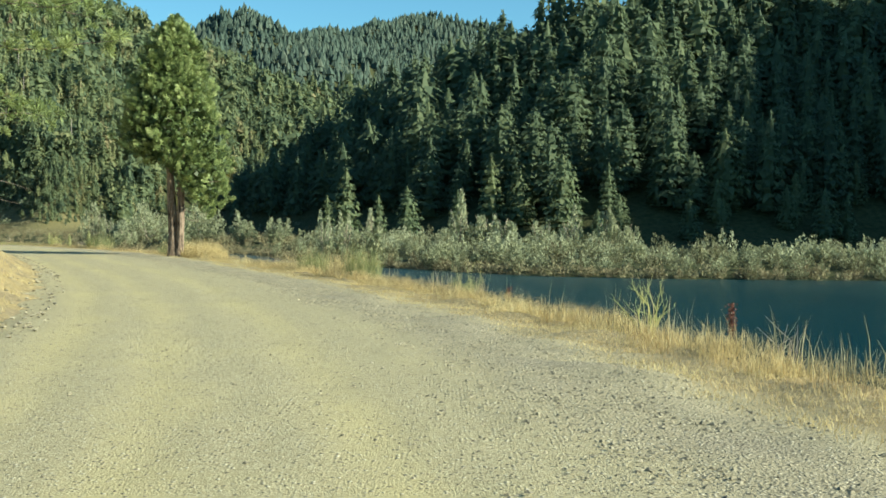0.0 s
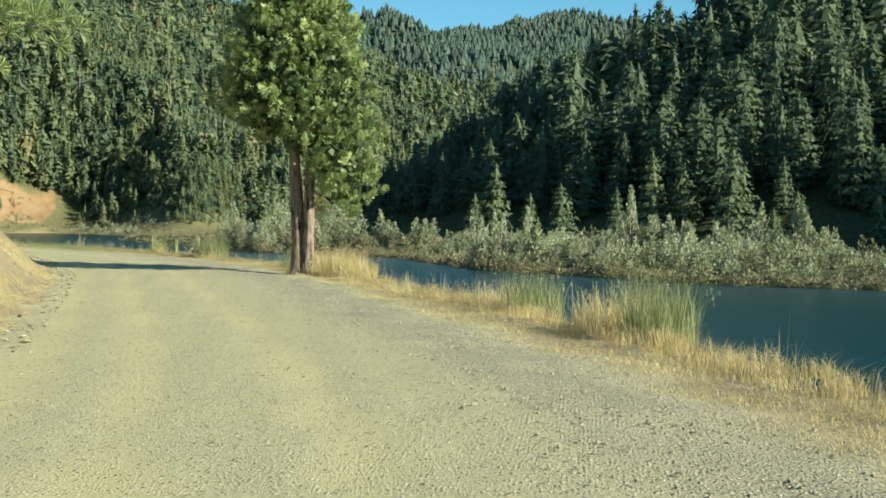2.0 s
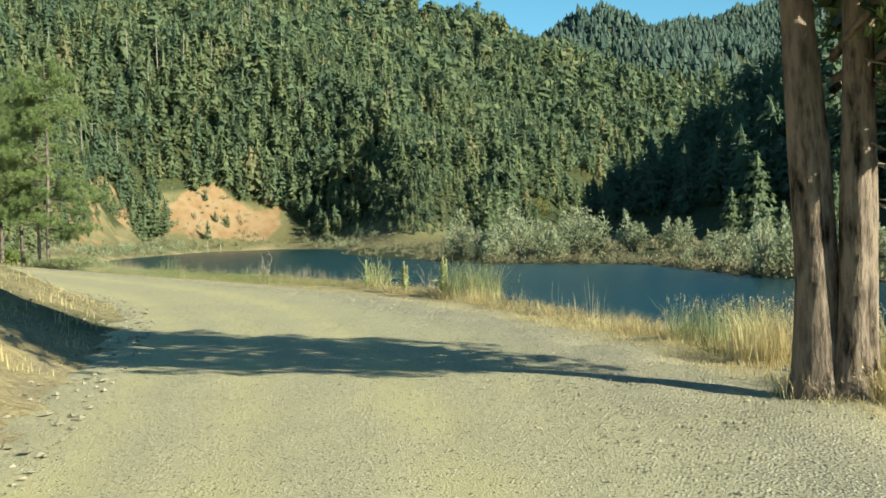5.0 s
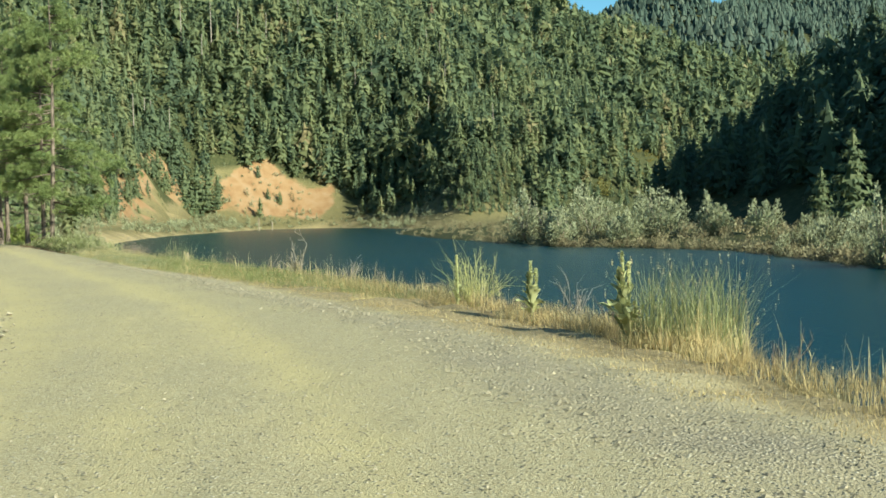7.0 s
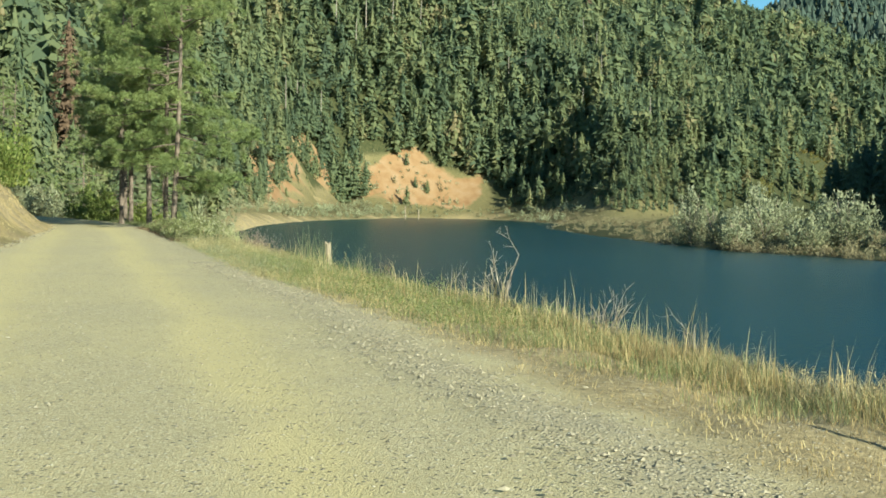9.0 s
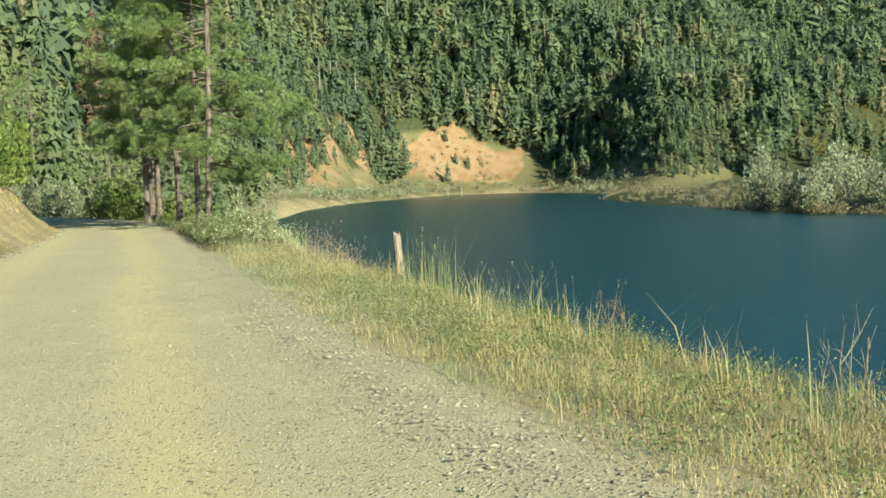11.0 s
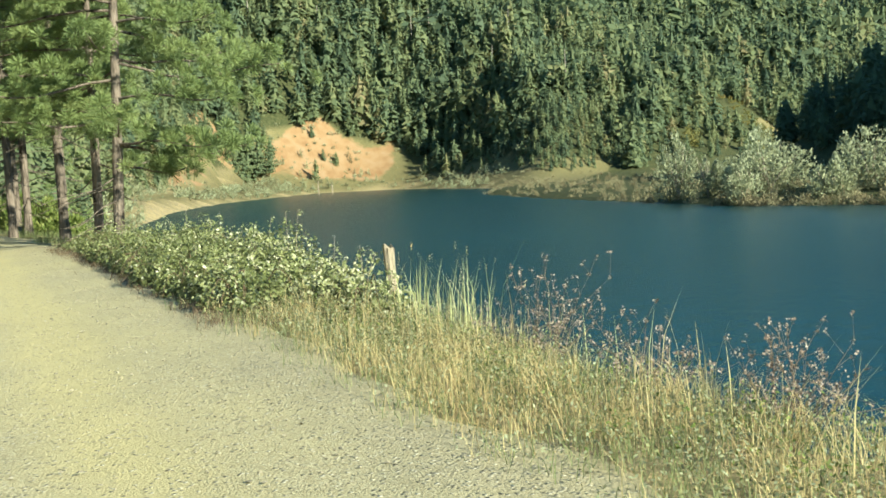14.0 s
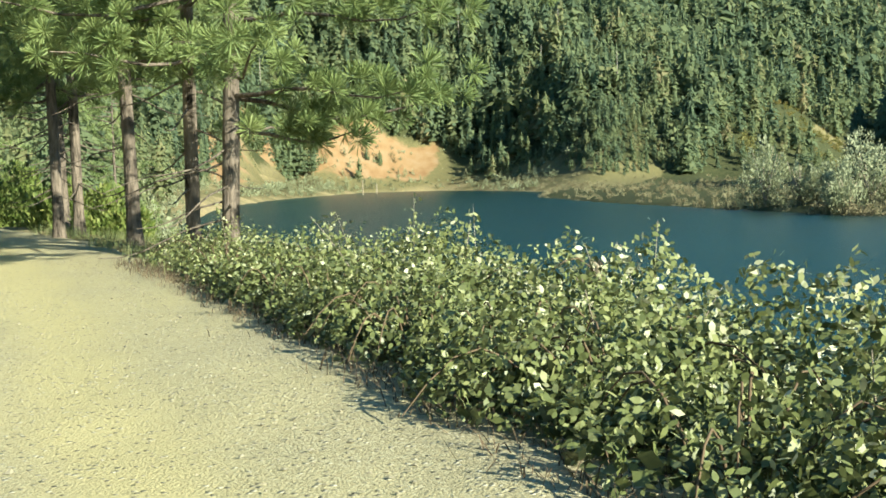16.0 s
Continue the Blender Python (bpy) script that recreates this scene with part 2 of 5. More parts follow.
def leaves(centres, size, normals=None, long=1.6, spread=1.0, r=rng, fold=0.0):
    """A kite of two triangles at each centre; returns verts and faces."""
    n = len(centres)
    nor = unit(r.normal(size=(n, 3)) * spread + (normals if normals is not None else 0))
    a = unit(np.cross(nor, r.normal(size=(n, 3))))
    b = np.cross(nor, a)
    s = (size * r.uniform(0.65, 1.3, n))[:, None]
    v = np.stack([centres - a * s * long * 0.5, centres + b * s * 0.5 - nor * s * fold, centres + a * s * long * 0.5, centres - b * s * 0.5 - nor * s * fold], 1)
    i = np.arange(n)[:, None] * 4
    f = np.concatenate([i + [0, 1, 2], i + [0, 2, 3]])
    return v.reshape(-1, 3), f


def join(parts):
    """Parts of (verts, faces) as one."""
    vs, fs, k = [], [], 0
    for v, f in parts:
        vs.append(v)
        fs.append(f + k)
        k += len(v)
    return np.concatenate(vs), np.concatenate(fs)


def tube(points, radii, sides=7):
    """A tapered limb along points, as triangles."""
    p, rad = np.asarray(points, float), np.asarray(radii, float)
    d = unit(np.gradient(p, axis=0))
    side = unit(np.cross(d, np.where(np.abs(d[:, 2:3]) > 0.9, [[1.0, 0, 0]], [[0, 0, 1.0]])))
    up = np.cross(d, side)
    a = np.linspace(0, 2 * np.pi, sides, endpoint=False)
    v = p[:, None] + rad[:, None, None] * (np.cos(a)[None, :, None] * side[:, None] + np.sin(a)[None, :, None] * up[:, None])
    f = []
    for i in range(len(p) - 1):
        for j in range(sides):
            k = (j + 1) % sides
            q = [i * sides + j, i * sides + k, (i + 1) * sides + k, (i + 1) * sides + j]
            f += [[q[0], q[1], q[2]], [q[0], q[2], q[3]]]
    return v.reshape(-1, 3), np.array(f)


# ---- plan of the place ----
WATER = -4.2
ROAD = np.array([(7, -60), (4.4, -30), (1.7, -10), (0, 0), (-1.45, 8.9), (-3.43, 17.4), (-5.9, 25.5), (-8.9, 33.6), (-12.2, 41.5), (-15.2, 49), (-18.1, 54.9),
                 (-21.4, 60.8), (-25, 66.2), (-29.6, 72.1), (-34.9, 77.8), (-41.1, 83.8), (-47.6, 90.6), (-54, 97.5), (-64, 107.6), (-74, 116.8), (-83, 123.5), (-94, 129.5),
                 (-108, 136), (-130, 152), (-150, 185), (-172, 240), (-215, 320), (-262, 410), (-300, 490), (-316, 528)], float)


def along_road(x, y):
    """Way along the road's line and offset to its right, for arrays of places."""
    best, s, d, run = np.full(x.shape, 1e9), np.zeros(x.shape), np.zeros(x.shape), -60.5
    for (ax, ay), (bx, by) in zip(ROAD[:-1], ROAD[1:]):
        ux, uy = bx - ax, by - ay
        ln = math.hypot(ux, uy)
        ux, uy = ux / ln, uy / ln
        k = np.clip((x - ax) * ux + (y - ay) * uy, 0, ln)
        ex, ey = x - ax - k * ux, y - ay - k * uy
        q = np.hypot(ex, ey)
        near = q < best
        best = np.where(near, q, best)
        s = np.where(near, run + k, s)
        d = np.where(near, q * np.sign(ex * uy - ey * ux), d)
        run += ln
    return s, d


def road_place(s, d):
    """Place of a way along the road and an offset to the right."""
    ln = np.hypot(*np.diff(ROAD, axis=0).T)
    cum = np.concatenate([[0], np.cumsum(ln)]) - 60.5
    x, y = np.interp(s, cum, ROAD[:, 0]), np.interp(s, cum, ROAD[:, 1])
    dx, dy = np.interp(s + 2, cum, ROAD[:, 0]) - np.interp(s - 2, cum, ROAD[:, 0]), np.interp(s + 2, cum, ROAD[:, 1]) - np.interp(s - 2, cum, ROAD[:, 1])
    q = np.hypot(dx, dy)
    return x + d * dy / q, y - d * dx / q


def crest(s):
    """Offset of the top of the lake bank."""
    return np.interp(s, [-60, 40, 55, 75, 90, 103, 109, 114, 120, 150, 200], [6.3, 6.3, 5.6, 5.5, 5.4, 4.8, 4.2, 4.1, 4.3, 4.5, 6])


def left_edge(s):
    return np.interp(s, [-60, 19, 41, 58, 74, 90, 114, 134, 200], [2.9, 2.8, 2.5, 2.8, 2.6, 3.6, 3.2, 2.3, 2.6])


s_near = np.linspace(-60, 146, 43)
LAKE = np.concatenate([np.stack(road_place(s_near, crest(s_near) + 4.4), 1),
                       [(-92, 148), (-110, 172), (-134, 206), (-172, 262), (-196, 295), (-216, 332), (-235, 381), (-261, 463), (-281, 535), (-262, 560), (-238, 545), (-180, 470),
                        (-148, 371), (-113, 308), (-81, 261), (-66, 239), (-52, 233), (-34, 214), (-17, 168), (-4, 152), (11, 134), (26, 129), (50, 130), (110, 118),
                        (150, 60), (150, -70)]])


def lake_distance(x, y):
    """Distance to the lake's shore, negative on the water."""
    best, inside = np.full(x.shape, 1e9), np.zeros(x.shape, bool)
    for (ax, ay), (bx, by) in zip(LAKE, np.roll(LAKE, -1, 0)):
        l2 = (bx - ax) ** 2 + (by - ay) ** 2
        k = np.clip(((x - ax) * (bx - ax) + (y - ay) * (by - ay)) / l2, 0, 1)
        best = np.minimum(best, np.hypot(x - ax - k * (bx - ax), y - ay - k * (by - ay)))
        if ay != by:
            inside ^= ((ay > y) != (by > y)) & (x < (bx - ax) * (y - ay) / (by - ay) + ax)
    return np.where(inside, -best, best)


# crests of the hills: x, y, height, and how steeply they fall
FAR_SLOPE = [(-1000, 420, 320), (-640, 860, 272), (-440, 1000, 216), (-280, 985, 170), (-171, 934, 111), (-76, 950, 76), (60, 970, 54), (300, 1000, 54)]
SHADE_RIDGE = [(-76, 500, -4), (-40, 432, 22), (-13, 402, 42), (19, 362, 47), (36, 352, 52), (58, 335, 54), (108, 400, 92), (200, 425, 112), (330, 430, 120), (520, 440, 130), (800, 500, 160)]
# hill out of view, added and shaped so its shadow covers the ridge
UNSEEN_HILL = [(490, -60, 190), (490, 4, 206), (490, 86, 222), (490, 124, 238), (490, 180, 256), (510, 230, 260), (540, 270, 268), (560, 330, 284)]
PEAKS = [(-420, 1300, 196), (-270, 1230, 194), (-206, 1237, 218), (-160, 1260, 200), (-130, 1450, 236), (-75, 1600, 268), (-48, 1740, 312), (10, 1760, 306), (120, 1700, 281), (320, 1650, 276), (700, 1500, 286)]
LEFT_HILL = [(-75, -80, 24), (-80, 0, 26), (-100, 60, 34), (-140, 125, 44), (-200, 190, 60), (-330, 300, 110), (-480, 380, 190), (-1000, 420, 330)]


def ridge(x, y, line, slope):
    out = np.full(x.shape, -1e3)
    for (ax, ay, az), (bx, by, bz) in zip(line[:-1], line[1:]):
        k = np.clip(((x - ax) * (bx - ax) + (y - ay) * (by - ay)) / ((bx - ax) ** 2 + (by - ay) ** 2), 0, 1)
        out = np.maximum(out, az + k * (bz - az) - slope * np.hypot(x - ax - k * (bx - ax), y - ay - k * (by - ay)))
    return out


def waves(x, y, scale, seed):
    """Soft unevenness out of a few crossing waves, about -1 to 1."""
    r = np.random.default_rng(seed)
    out = 0
    for k in range(7):
        a, f = r.uniform(0, 6.28), r.uniform(0.6, 1.9) / scale * 6.28
        out = out + np.sin((x * math.cos(a) + y * math.sin(a)) * f + r.uniform(0, 6.28)) / 3.2
    return out


def hills(x, y, drop=0.0):
    rough = waves(x, y, 120, 3) * 5 + waves(x, y, 45, 4) * 2
    h = np.maximum.reduce([ridge(x, y, FAR_SLOPE, 0.45) + rough, ridge(x, y, SHADE_RIDGE, 0.62) + rough * 0.4, ridge(x, y, UNSEEN_HILL, 1.3), ridge(x, y, PEAKS, 0.42) + rough * 1.2, ridge(x, y, LEFT_HILL, 0.5) + rough * 0.5 - drop])
    flat = -2.2 + waves(x, y, 60, 5) * 0.5
    return np.where(h > flat, h, flat) + np.log1p(np.exp(-np.abs(h - flat) / 3)) * 2 - 0.3


def road_height(s, d):
    """The surface across the road's line: road, verge, lake bank on the right, cut bank on the left."""
    c, e = crest(s), left_edge(s)
    right = np.interp(d, [0, 2.0, 3.0], [0, 0, -0.05]) - 0.04 * np.clip(d - 3, 0, 2) - 0.92 * np.clip(d - c, 0, 6.2) - 0.15 * np.clip(d - c, 0, 0.6)
    up = np.interp(s, [-60, 0, 25, 50, 62, 80, 95, 120, 160], [0.9, 0.9, 1.5, 1.9, 0.7, 0.8, 1.4, 2.3, 2.4])
    k = np.clip((-d - e) / 2.6, 0, 1)
    return right + up * k * k * (3 - 2 * k) + 0.07 * np.clip(-d - e - 2.6, 0, 30) + 0.40 * np.clip(-d - e - 32, 0, 60)


def height(x, y):
    s, d = along_road(x, y)
    lk = lake_distance(x, y)
    land = hills(x, y, 1.5 * np.clip(d - 12, 0, 60) * np.interp(y, [225, 240, 480, 540], [0, 1, 1, 0]) * (s > 150))
    shore = np.where(x > -140, 0.14 + 0.8 * np.exp(-np.clip(lk, 0, None) / 1.5) * 0, 0.30)
    land = np.minimum(land, WATER + shore * np.clip(lk, 0, None) + np.clip(lk - 25, 0, None) * np.interp(x, [-290, -262], [0.9, 0.68]))
    land = np.where(lk < 0, WATER + np.maximum(0.6 * lk, -3.0), land)
    prof = road_height(s, d) + 0.05 * waves(x, y, 2.2, 8) * np.clip(np.abs(d) - 3, 0, 1) + (0.16 * waves(x, y, 5, 9) + 0.1 * waves(x, y, 1.9, 10)) * np.clip(-d - 3.5, 0, 1)
    near = s < 190
    w_right = np.clip((d - crest(s) - 3.0) / 4.0, 0, 1)
    w_left = np.clip((-d - 22) / 25, 0, 1)
    w = np.where(d > 0, w_right, w_left)
    w = np.where(near, w, np.clip((np.abs(d) - 4) / 10, 0, 1))
    prof = np.where(near, prof, np.clip(prof, -0.6, 0.6) - 2.2 * np.clip((s - 190) / 60, 0, 1) + 1.2)
    return prof * (1 - w) + np.where(d < 0, np.maximum(land, prof * near), land) * w


def steps(lo, dense_lo, dense_hi, hi, step, grow):
    def out(far):
        v, d = [], step
        while sum(v) < far:
            v.append(d)
            d *= grow
        return np.cumsum(v)
    mid = np.arange(dense_lo, dense_hi + step / 2, step)
    return np.concatenate([(dense_lo - out(dense_lo - lo))[::-1], mid, mid[-1] + out(hi - dense_hi)])


gx, gy = steps(-1500, -88, 12, 1500, 0.95, 1.045), steps(-900, -6, 134, 2600, 0.95, 1.045)
X, Y = np.meshgrid(gx, gy)
S, D = along_road(X, Y)
Z = height(X, Y)
LK = lake_distance(X, Y)
on_road = (D > -left_edge(S) - 0.2) & (D < np.where(S < 104, crest(S) - 0.6, 2.6)) & (S < 190)
Z = Z - np.where(on_road, 0.12, 0.0)


def cliff_mask(x, y, z):
    """Where the bare orange cut shows above the far shore."""
    u = (x + 298) * 0.89 + (y - 585) * 0.46
    v = -(x + 298) * 0.46 + (y - 585) * 0.89
    top = np.interp(u, [-78, -72, -60, -48, -40, -34, -28, -8, 14, 34, 48], [5, 22, 17, 10, 6, 9, 31, 24, 18, 10, 2])
    deep = np.clip(1.4 - np.abs(v - 10) / 45, 0, 1)
    top = top + 2.5 * waves(x, y, 22, 33)
    return np.clip((top - z) / 6 + 0.5, 0, 1) * np.clip((z + 1.0) / 2, 0, 1) * np.clip((80 - np.abs(u)) / 8, 0, 1) * deep


soil = cliff_mask(X, Y, Z)
cut = np.clip(1 - np.abs(D + left_edge(S) + 1.6) / 1.6, 0, 1) * np.clip(waves(S, S * 0, 14, 29), 0, 1) * (S > 70) * (S < 150)
soil = np.maximum(soil, cut * 0.25)
far_cut = np.clip(1.6 - np.abs(D + 13) / 7.5, 0, 1) * np.clip(0.75 + waves(X, Y, 30, 28), 0, 1) * (S > 495) * (S < 627) * (X < -250)
soil = np.maximum(soil, far_cut)
wood = np.clip((Z - 3) / 5, 0, 1) * (np.abs(D) > np.where(S < 190, 14, 5)) * (1 - np.clip(soil * 2, 0, 1))
meadow = np.clip(2.0 - np.hypot((X + 110) / 26, (Y - 632) / 34) * 1.4, 0, 1)
wood = np.maximum(wood * (1 - meadow), ((LK > -2) & (LK < 170) & (X > -150) & (D > 25)) * 1.0)
green = np.clip(waves(X, Y, 9, 12) * 0.5 + 0.2, 0, 0.8) * (LK > 0) * (LK < 60) * (S > 60)
green = np.maximum(green, 0.75 * (S > 150) * (LK > 0.5) * (LK < 70) * (X < -90) * (D > -6))
green = np.maximum(green, 0.7 * (D > 25) * (LK > 1.5) * (X > -240) * (X < -60) * (Y > 280) * (Y < 560))
ni, nj = len(gy), len(gx)
q = (np.arange(ni - 1)[:, None] * nj + np.arange(nj - 1)[None]).ravel()
ground = mesh_object("ground", np.stack([X, Y, Z], -1).reshape(-1, 3), np.stack([q, q + 1, q + nj + 1, q + nj], 1), M_GROUND, smooth=True,
                     wood=wood.ravel(), soil=soil.ravel(), green=np.maximum(green * (1 - meadow), meadow * 0.85).ravel())
tagged(ground, "dry grassy banks, bare earth cuts and wooded mountain slopes", "ground", kind="structure")

water = mesh_object("water", [(-700, -900, WATER), (900, -900, WATER), (900, 900, WATER), (-700, 900, WATER)], [(0, 1, 2, 3)], M_WATER)
tagged(water, "calm dark teal lake with faint ripples", "lake", kind="structure")

# the road: a strip along its line with worn wheel tracks and a ragged edge
rs = np.concatenate([np.arange(-55, 125, 0.35), np.arange(125, 240, 1.0)])
rd = np.linspace(0, 1, 56)
RS, RK = np.meshgrid(rs, rd, indexing="ij")
lo = -left_edge(RS) - 0.5 + 0.22 * waves(RS, RS * 0 + 3, 2.5, 21)
hi = np.where(RS < 104, crest(RS) - 0.2, 3.0) + 0.2 * waves(RS, RS * 0 + 7, 3, 22)
RD = lo + (hi - lo) * RK
RX, RY = road_place(RS, RD)
edge = np.clip(np.minimum(RK, 1 - RK) / 0.05, 0, 1)
TR = np.maximum.reduce([np.exp(-((RD - o + 0.15 * waves(RS, RS * 0, 30, 23)) / 0.33) ** 2) for o in (0.75, -0.75, -1.9)]) * 0.5
WORN = np.maximum(np.exp(-((RD - 0.55 - 0.12 * waves(RS, RS * 0, 17, 30)) / 0.42) ** 2), 0.75 * np.exp(-((RD + 2.1) / 0.5) ** 2)) * (0.9 + 0.15 * waves(RX, RY, 3, 29))
LATE = np.interp(RS, [58, 82], [0, 1])
TR = np.clip(TR * (1 - LATE) + LATE * (0.22 + 0.85 * WORN), 0, 1)
ROW = np.interp(RS, [-60, 70, 80, 200], [2.6, 2.6, 2.0, 1.9])
WIDE = np.interp(RS, [-60, 62, 78, 200], [1.05, 1.0, 0.5, 0.35])
WR = np.exp(-(np.abs(RD - ROW - WIDE * 0.65 + 0.15 * waves(RS, RS * 0, 9, 24)) / WIDE) ** 3) * (0.75 + 0.25 * waves(RX, RY, 2.5, 26))
VG = np.clip((RD - ROW - 1.55 * WIDE + 0.25 * waves(RX, RY, 1.7, 27)) / 0.7, 0, 1)
RZ = height(RX, RY) + 0.01 * waves(RX, RY, 1.1, 25) - 0.02 * TR + 0.03 * WR - 0.16 * (1 - edge) + 0.01
ni, nj = RX.shape
q = (np.arange(ni - 1)[:, None] * nj + np.arange(nj - 1)[None]).ravel()
road = mesh_object("road", np.stack([RX, RY, RZ], -1).reshape(-1, 3), np.stack([q, q + nj, q + nj + 1, q + 1], 1), M_ROAD, smooth=True,
                   track=TR.ravel(), grey=np.clip(WR * np.interp(RS, [0, 70, 90], [0.85, 0.8, 0.35]), 0, 1).ravel(), verge=VG.ravel())
tagged(road, "pale dusty gravel road with worn wheel tracks", "road", kind="structure")


# ---- woods ----
def conifer(r, boughs=110, slim=0.15, bare=0.05, tiers=4, rim=6, full=0.3):
    """A conifer of height 1: a ragged core under many small drooping boughs that face outwards; full: 0 a spire, 1 a rounded crown."""
    shape = lambda k: slim * np.interp(k, [0, 0.12, 0.45, 0.8, 0.95, 1], [0.7, 1.0, 0.74 + 0.2 * full, 0.36 + 0.36 * full, 0.1 + 0.3 * full, 0.02])
    parts = []
    for i in range(tiers):
        k0, k1 = i / tiers, min(1.0, (i + 1.8) / tiers)
        a = (np.arange(rim) + r.uniform(-0.3, 0.3, rim)) * 6.283 / rim + i
        rad = shape(k0) * r.uniform(0.3, 0.58, rim)
        z = bare + (1 - bare) * k0 - rad * r.uniform(0.0, 0.5, rim)
        v = np.concatenate([np.column_stack([rad * np.cos(a), rad * np.sin(a), z]), [(0, 0, bare + (1 - bare) * k1 * (0.97 if full > 0.6 else 1))]])
        parts.append((v, np.array([[j, (j + 1) % rim, rim] for j in range(rim)])))
    fine = (150 / boughs) ** 0.5
    k = 1 - r.uniform(0.0, 1, boughs) ** 0.72
    whorls = r.integers(8, 13)
    k = np.clip(k + 0.35 * (np.round(k * whorls) / whorls - k), 0, 1)
    a = r.uniform(0, 6.283, boughs)
    side_lobe, lobe_at = r.uniform(0.05, 0.2), r.uniform(0, 6.283)
    lobe = 0.9 + side_lobe * np.sin(a * 2 + lobe_at + k * 9) * np.sin(k * 31 + r.uniform(0, 6)) + 0.12 * np.sin(a + lobe_at)
    rad = (shape(k) * r.uniform(0.66, 1.06, boughs) * lobe)[:, None]
    out = np.column_stack([np.cos(a), np.sin(a), np.zeros(boughs)])
    up = np.array([0, 0, 1.0])
    nor = unit(out * 0.7 + up * 0.6 + r.normal(0, 0.3, (boughs, 3)))
    hang = unit(out * 0.9 - up * 0.2 + r.normal(0, 0.5, (boughs, 3)))
    hang = unit(hang - nor * np.sum(hang * nor, 1, keepdims=True))
    across = np.cross(nor, hang)
    ln = ((0.028 + 0.24 * shape(k)) * r.uniform(0.7, 1.4, boughs) * fine)[:, None]
    wide = ln * r.uniform(0.35, 0.6, (boughs, 1))
    c = out * rad + up * (bare + (0.985 - bare) * k)[:, None]
    v = np.stack([c + hang * ln, c - hang * ln * 0.6 + across * wide, c - hang * ln * 0.6 - across * wide], 1).reshape(-1, 3)
    parts.append((v, np.arange(boughs * 3).reshape(-1, 3)))
    return join(parts)


def broadleaf(r, count, wide=0.34):
    """A rounded leafy crown of height 1: several lobes of leaf clumps over a short stem."""
    n = 9
    c = np.column_stack([r.normal(0, wide * 0.42, n), r.normal(0, wide * 0.42, n), r.uniform(0.38, 0.8, n)])
    rad = r.uniform(0.13, 0.22, n)
    j = r.integers(0, n, count)
    ball = unit(r.normal(0, 1, (count, 3)) + [0, 0, 0.3])
    p = c[j] + ball * (rad[j] * r.uniform(0.75, 1.05, count))[:, None]
    return leaves(p, 0.075 * (150 / count) ** 0.4, ball * 1.6, 1.3, 0.6, r)


def far_cone(r):
    """A small far conifer: two ragged cones."""
    parts = []
    for z0, z1, rad in ((0.0, 0.72, 0.34), (0.38, 1.0, 0.22)):
        a = np.linspace(0, 6.283, 6)[:5] + r.uniform(0, 2)
        rr = rad * r.uniform(0.7, 1.25, 5)
        v = np.concatenate([np.stack([rr * np.cos(a), rr * np.sin(a), np.full(5, z0) + r.uniform(-0.05, 0.05, 5)], 1), [(0, 0, z1)]])
        parts.append((v, np.array([[i, (i + 1) % 5, 5] for i in range(5)])))
    return join(parts)


def forest(name, places, heights, makers, mat, label, tint=None, lean=0.03, brown_foot=False):
    """Many trees as one mesh: each is one of the makers' shapes, turned and scaled."""
    r = np.random.default_rng(len(places))
    kind = r.integers(0, len(makers), len(places))
    tint = r.uniform(0, 1, len(places)) if tint is None else tint
    vs, fs, ts, k0 = [], [], [], 0
    for m, (v, f) in enumerate(makers):
        pick = np.nonzero(kind == m)[0]
        if not len(pick):
            continue
        a = r.uniform(0, 6.283, len(pick))
        c, s = np.cos(a)[:, None], np.sin(a)[:, None]
        fat = r.uniform(0.8, 1.3, len(pick))[:, None]
        h = heights[pick][:, None]
        x = (v[None, :, 0] * c - v[None, :, 1] * s) * fat + v[None, :, 2] * r.normal(0, lean, len(pick))[:, None]
        y = (v[None, :, 0] * s + v[None, :, 1] * c) * fat + v[None, :, 2] * r.normal(0, lean, len(pick))[:, None]
        out = np.stack([x * h, y * h, v[None, :, 2] * h], -1) + places[pick][:, None]
        vs.append(out.reshape(-1, 3))
        fs.append((f[None] + (np.arange(len(pick)) * len(v))[:, None, None]).reshape(-1, 3) + k0)
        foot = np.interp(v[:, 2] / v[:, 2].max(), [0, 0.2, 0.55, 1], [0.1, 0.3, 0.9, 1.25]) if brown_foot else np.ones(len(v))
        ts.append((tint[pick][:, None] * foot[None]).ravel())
        k0 += out.shape[0] * out.shape[1]
    return tagged(mesh_object(name, np.concatenate(vs), np.concatenate(fs), mat, tint=np.concatenate(ts)), label, "woods", kind="stuff")


def scatter(n, x0, x1, y0, y1, r, gap):
    """Random places no nearer than gap to one another, by cells."""
    p = np.stack([r.uniform(x0, x1, n), r.uniform(y0, y1, n)], 1)
    cell = np.floor(p / gap).astype(np.int64)
    _, first = np.unique(cell[:, 0] * 1000003 + cell[:, 1], return_index=True)
    return p[np.sort(first)]


r = np.random.default_rng(11)
FIRS = [conifer(r, 96, w, full=f) for w, f in ((0.2, 0.0), (0.22, 0.2), (0.25, 0.4), (0.18, 0.05), (0.23, 0.15), (0.27, 0.55), (0.2, 0.0), (0.24, 0.3), (0.17, 0.2), (0.22, 0.1))]
FIRS += [broadleaf(r, 60, 0.4)]
THIN = [conifer(r, 46, s, 0.05, 3, 5, f) for s, f in ((0.22, 0.2), (0.24, 0.6), (0.28, 0.4), (0.2, 0.1), (0.3, 0.8))]
SMALL = [far_cone(r) for _ in range(5)]

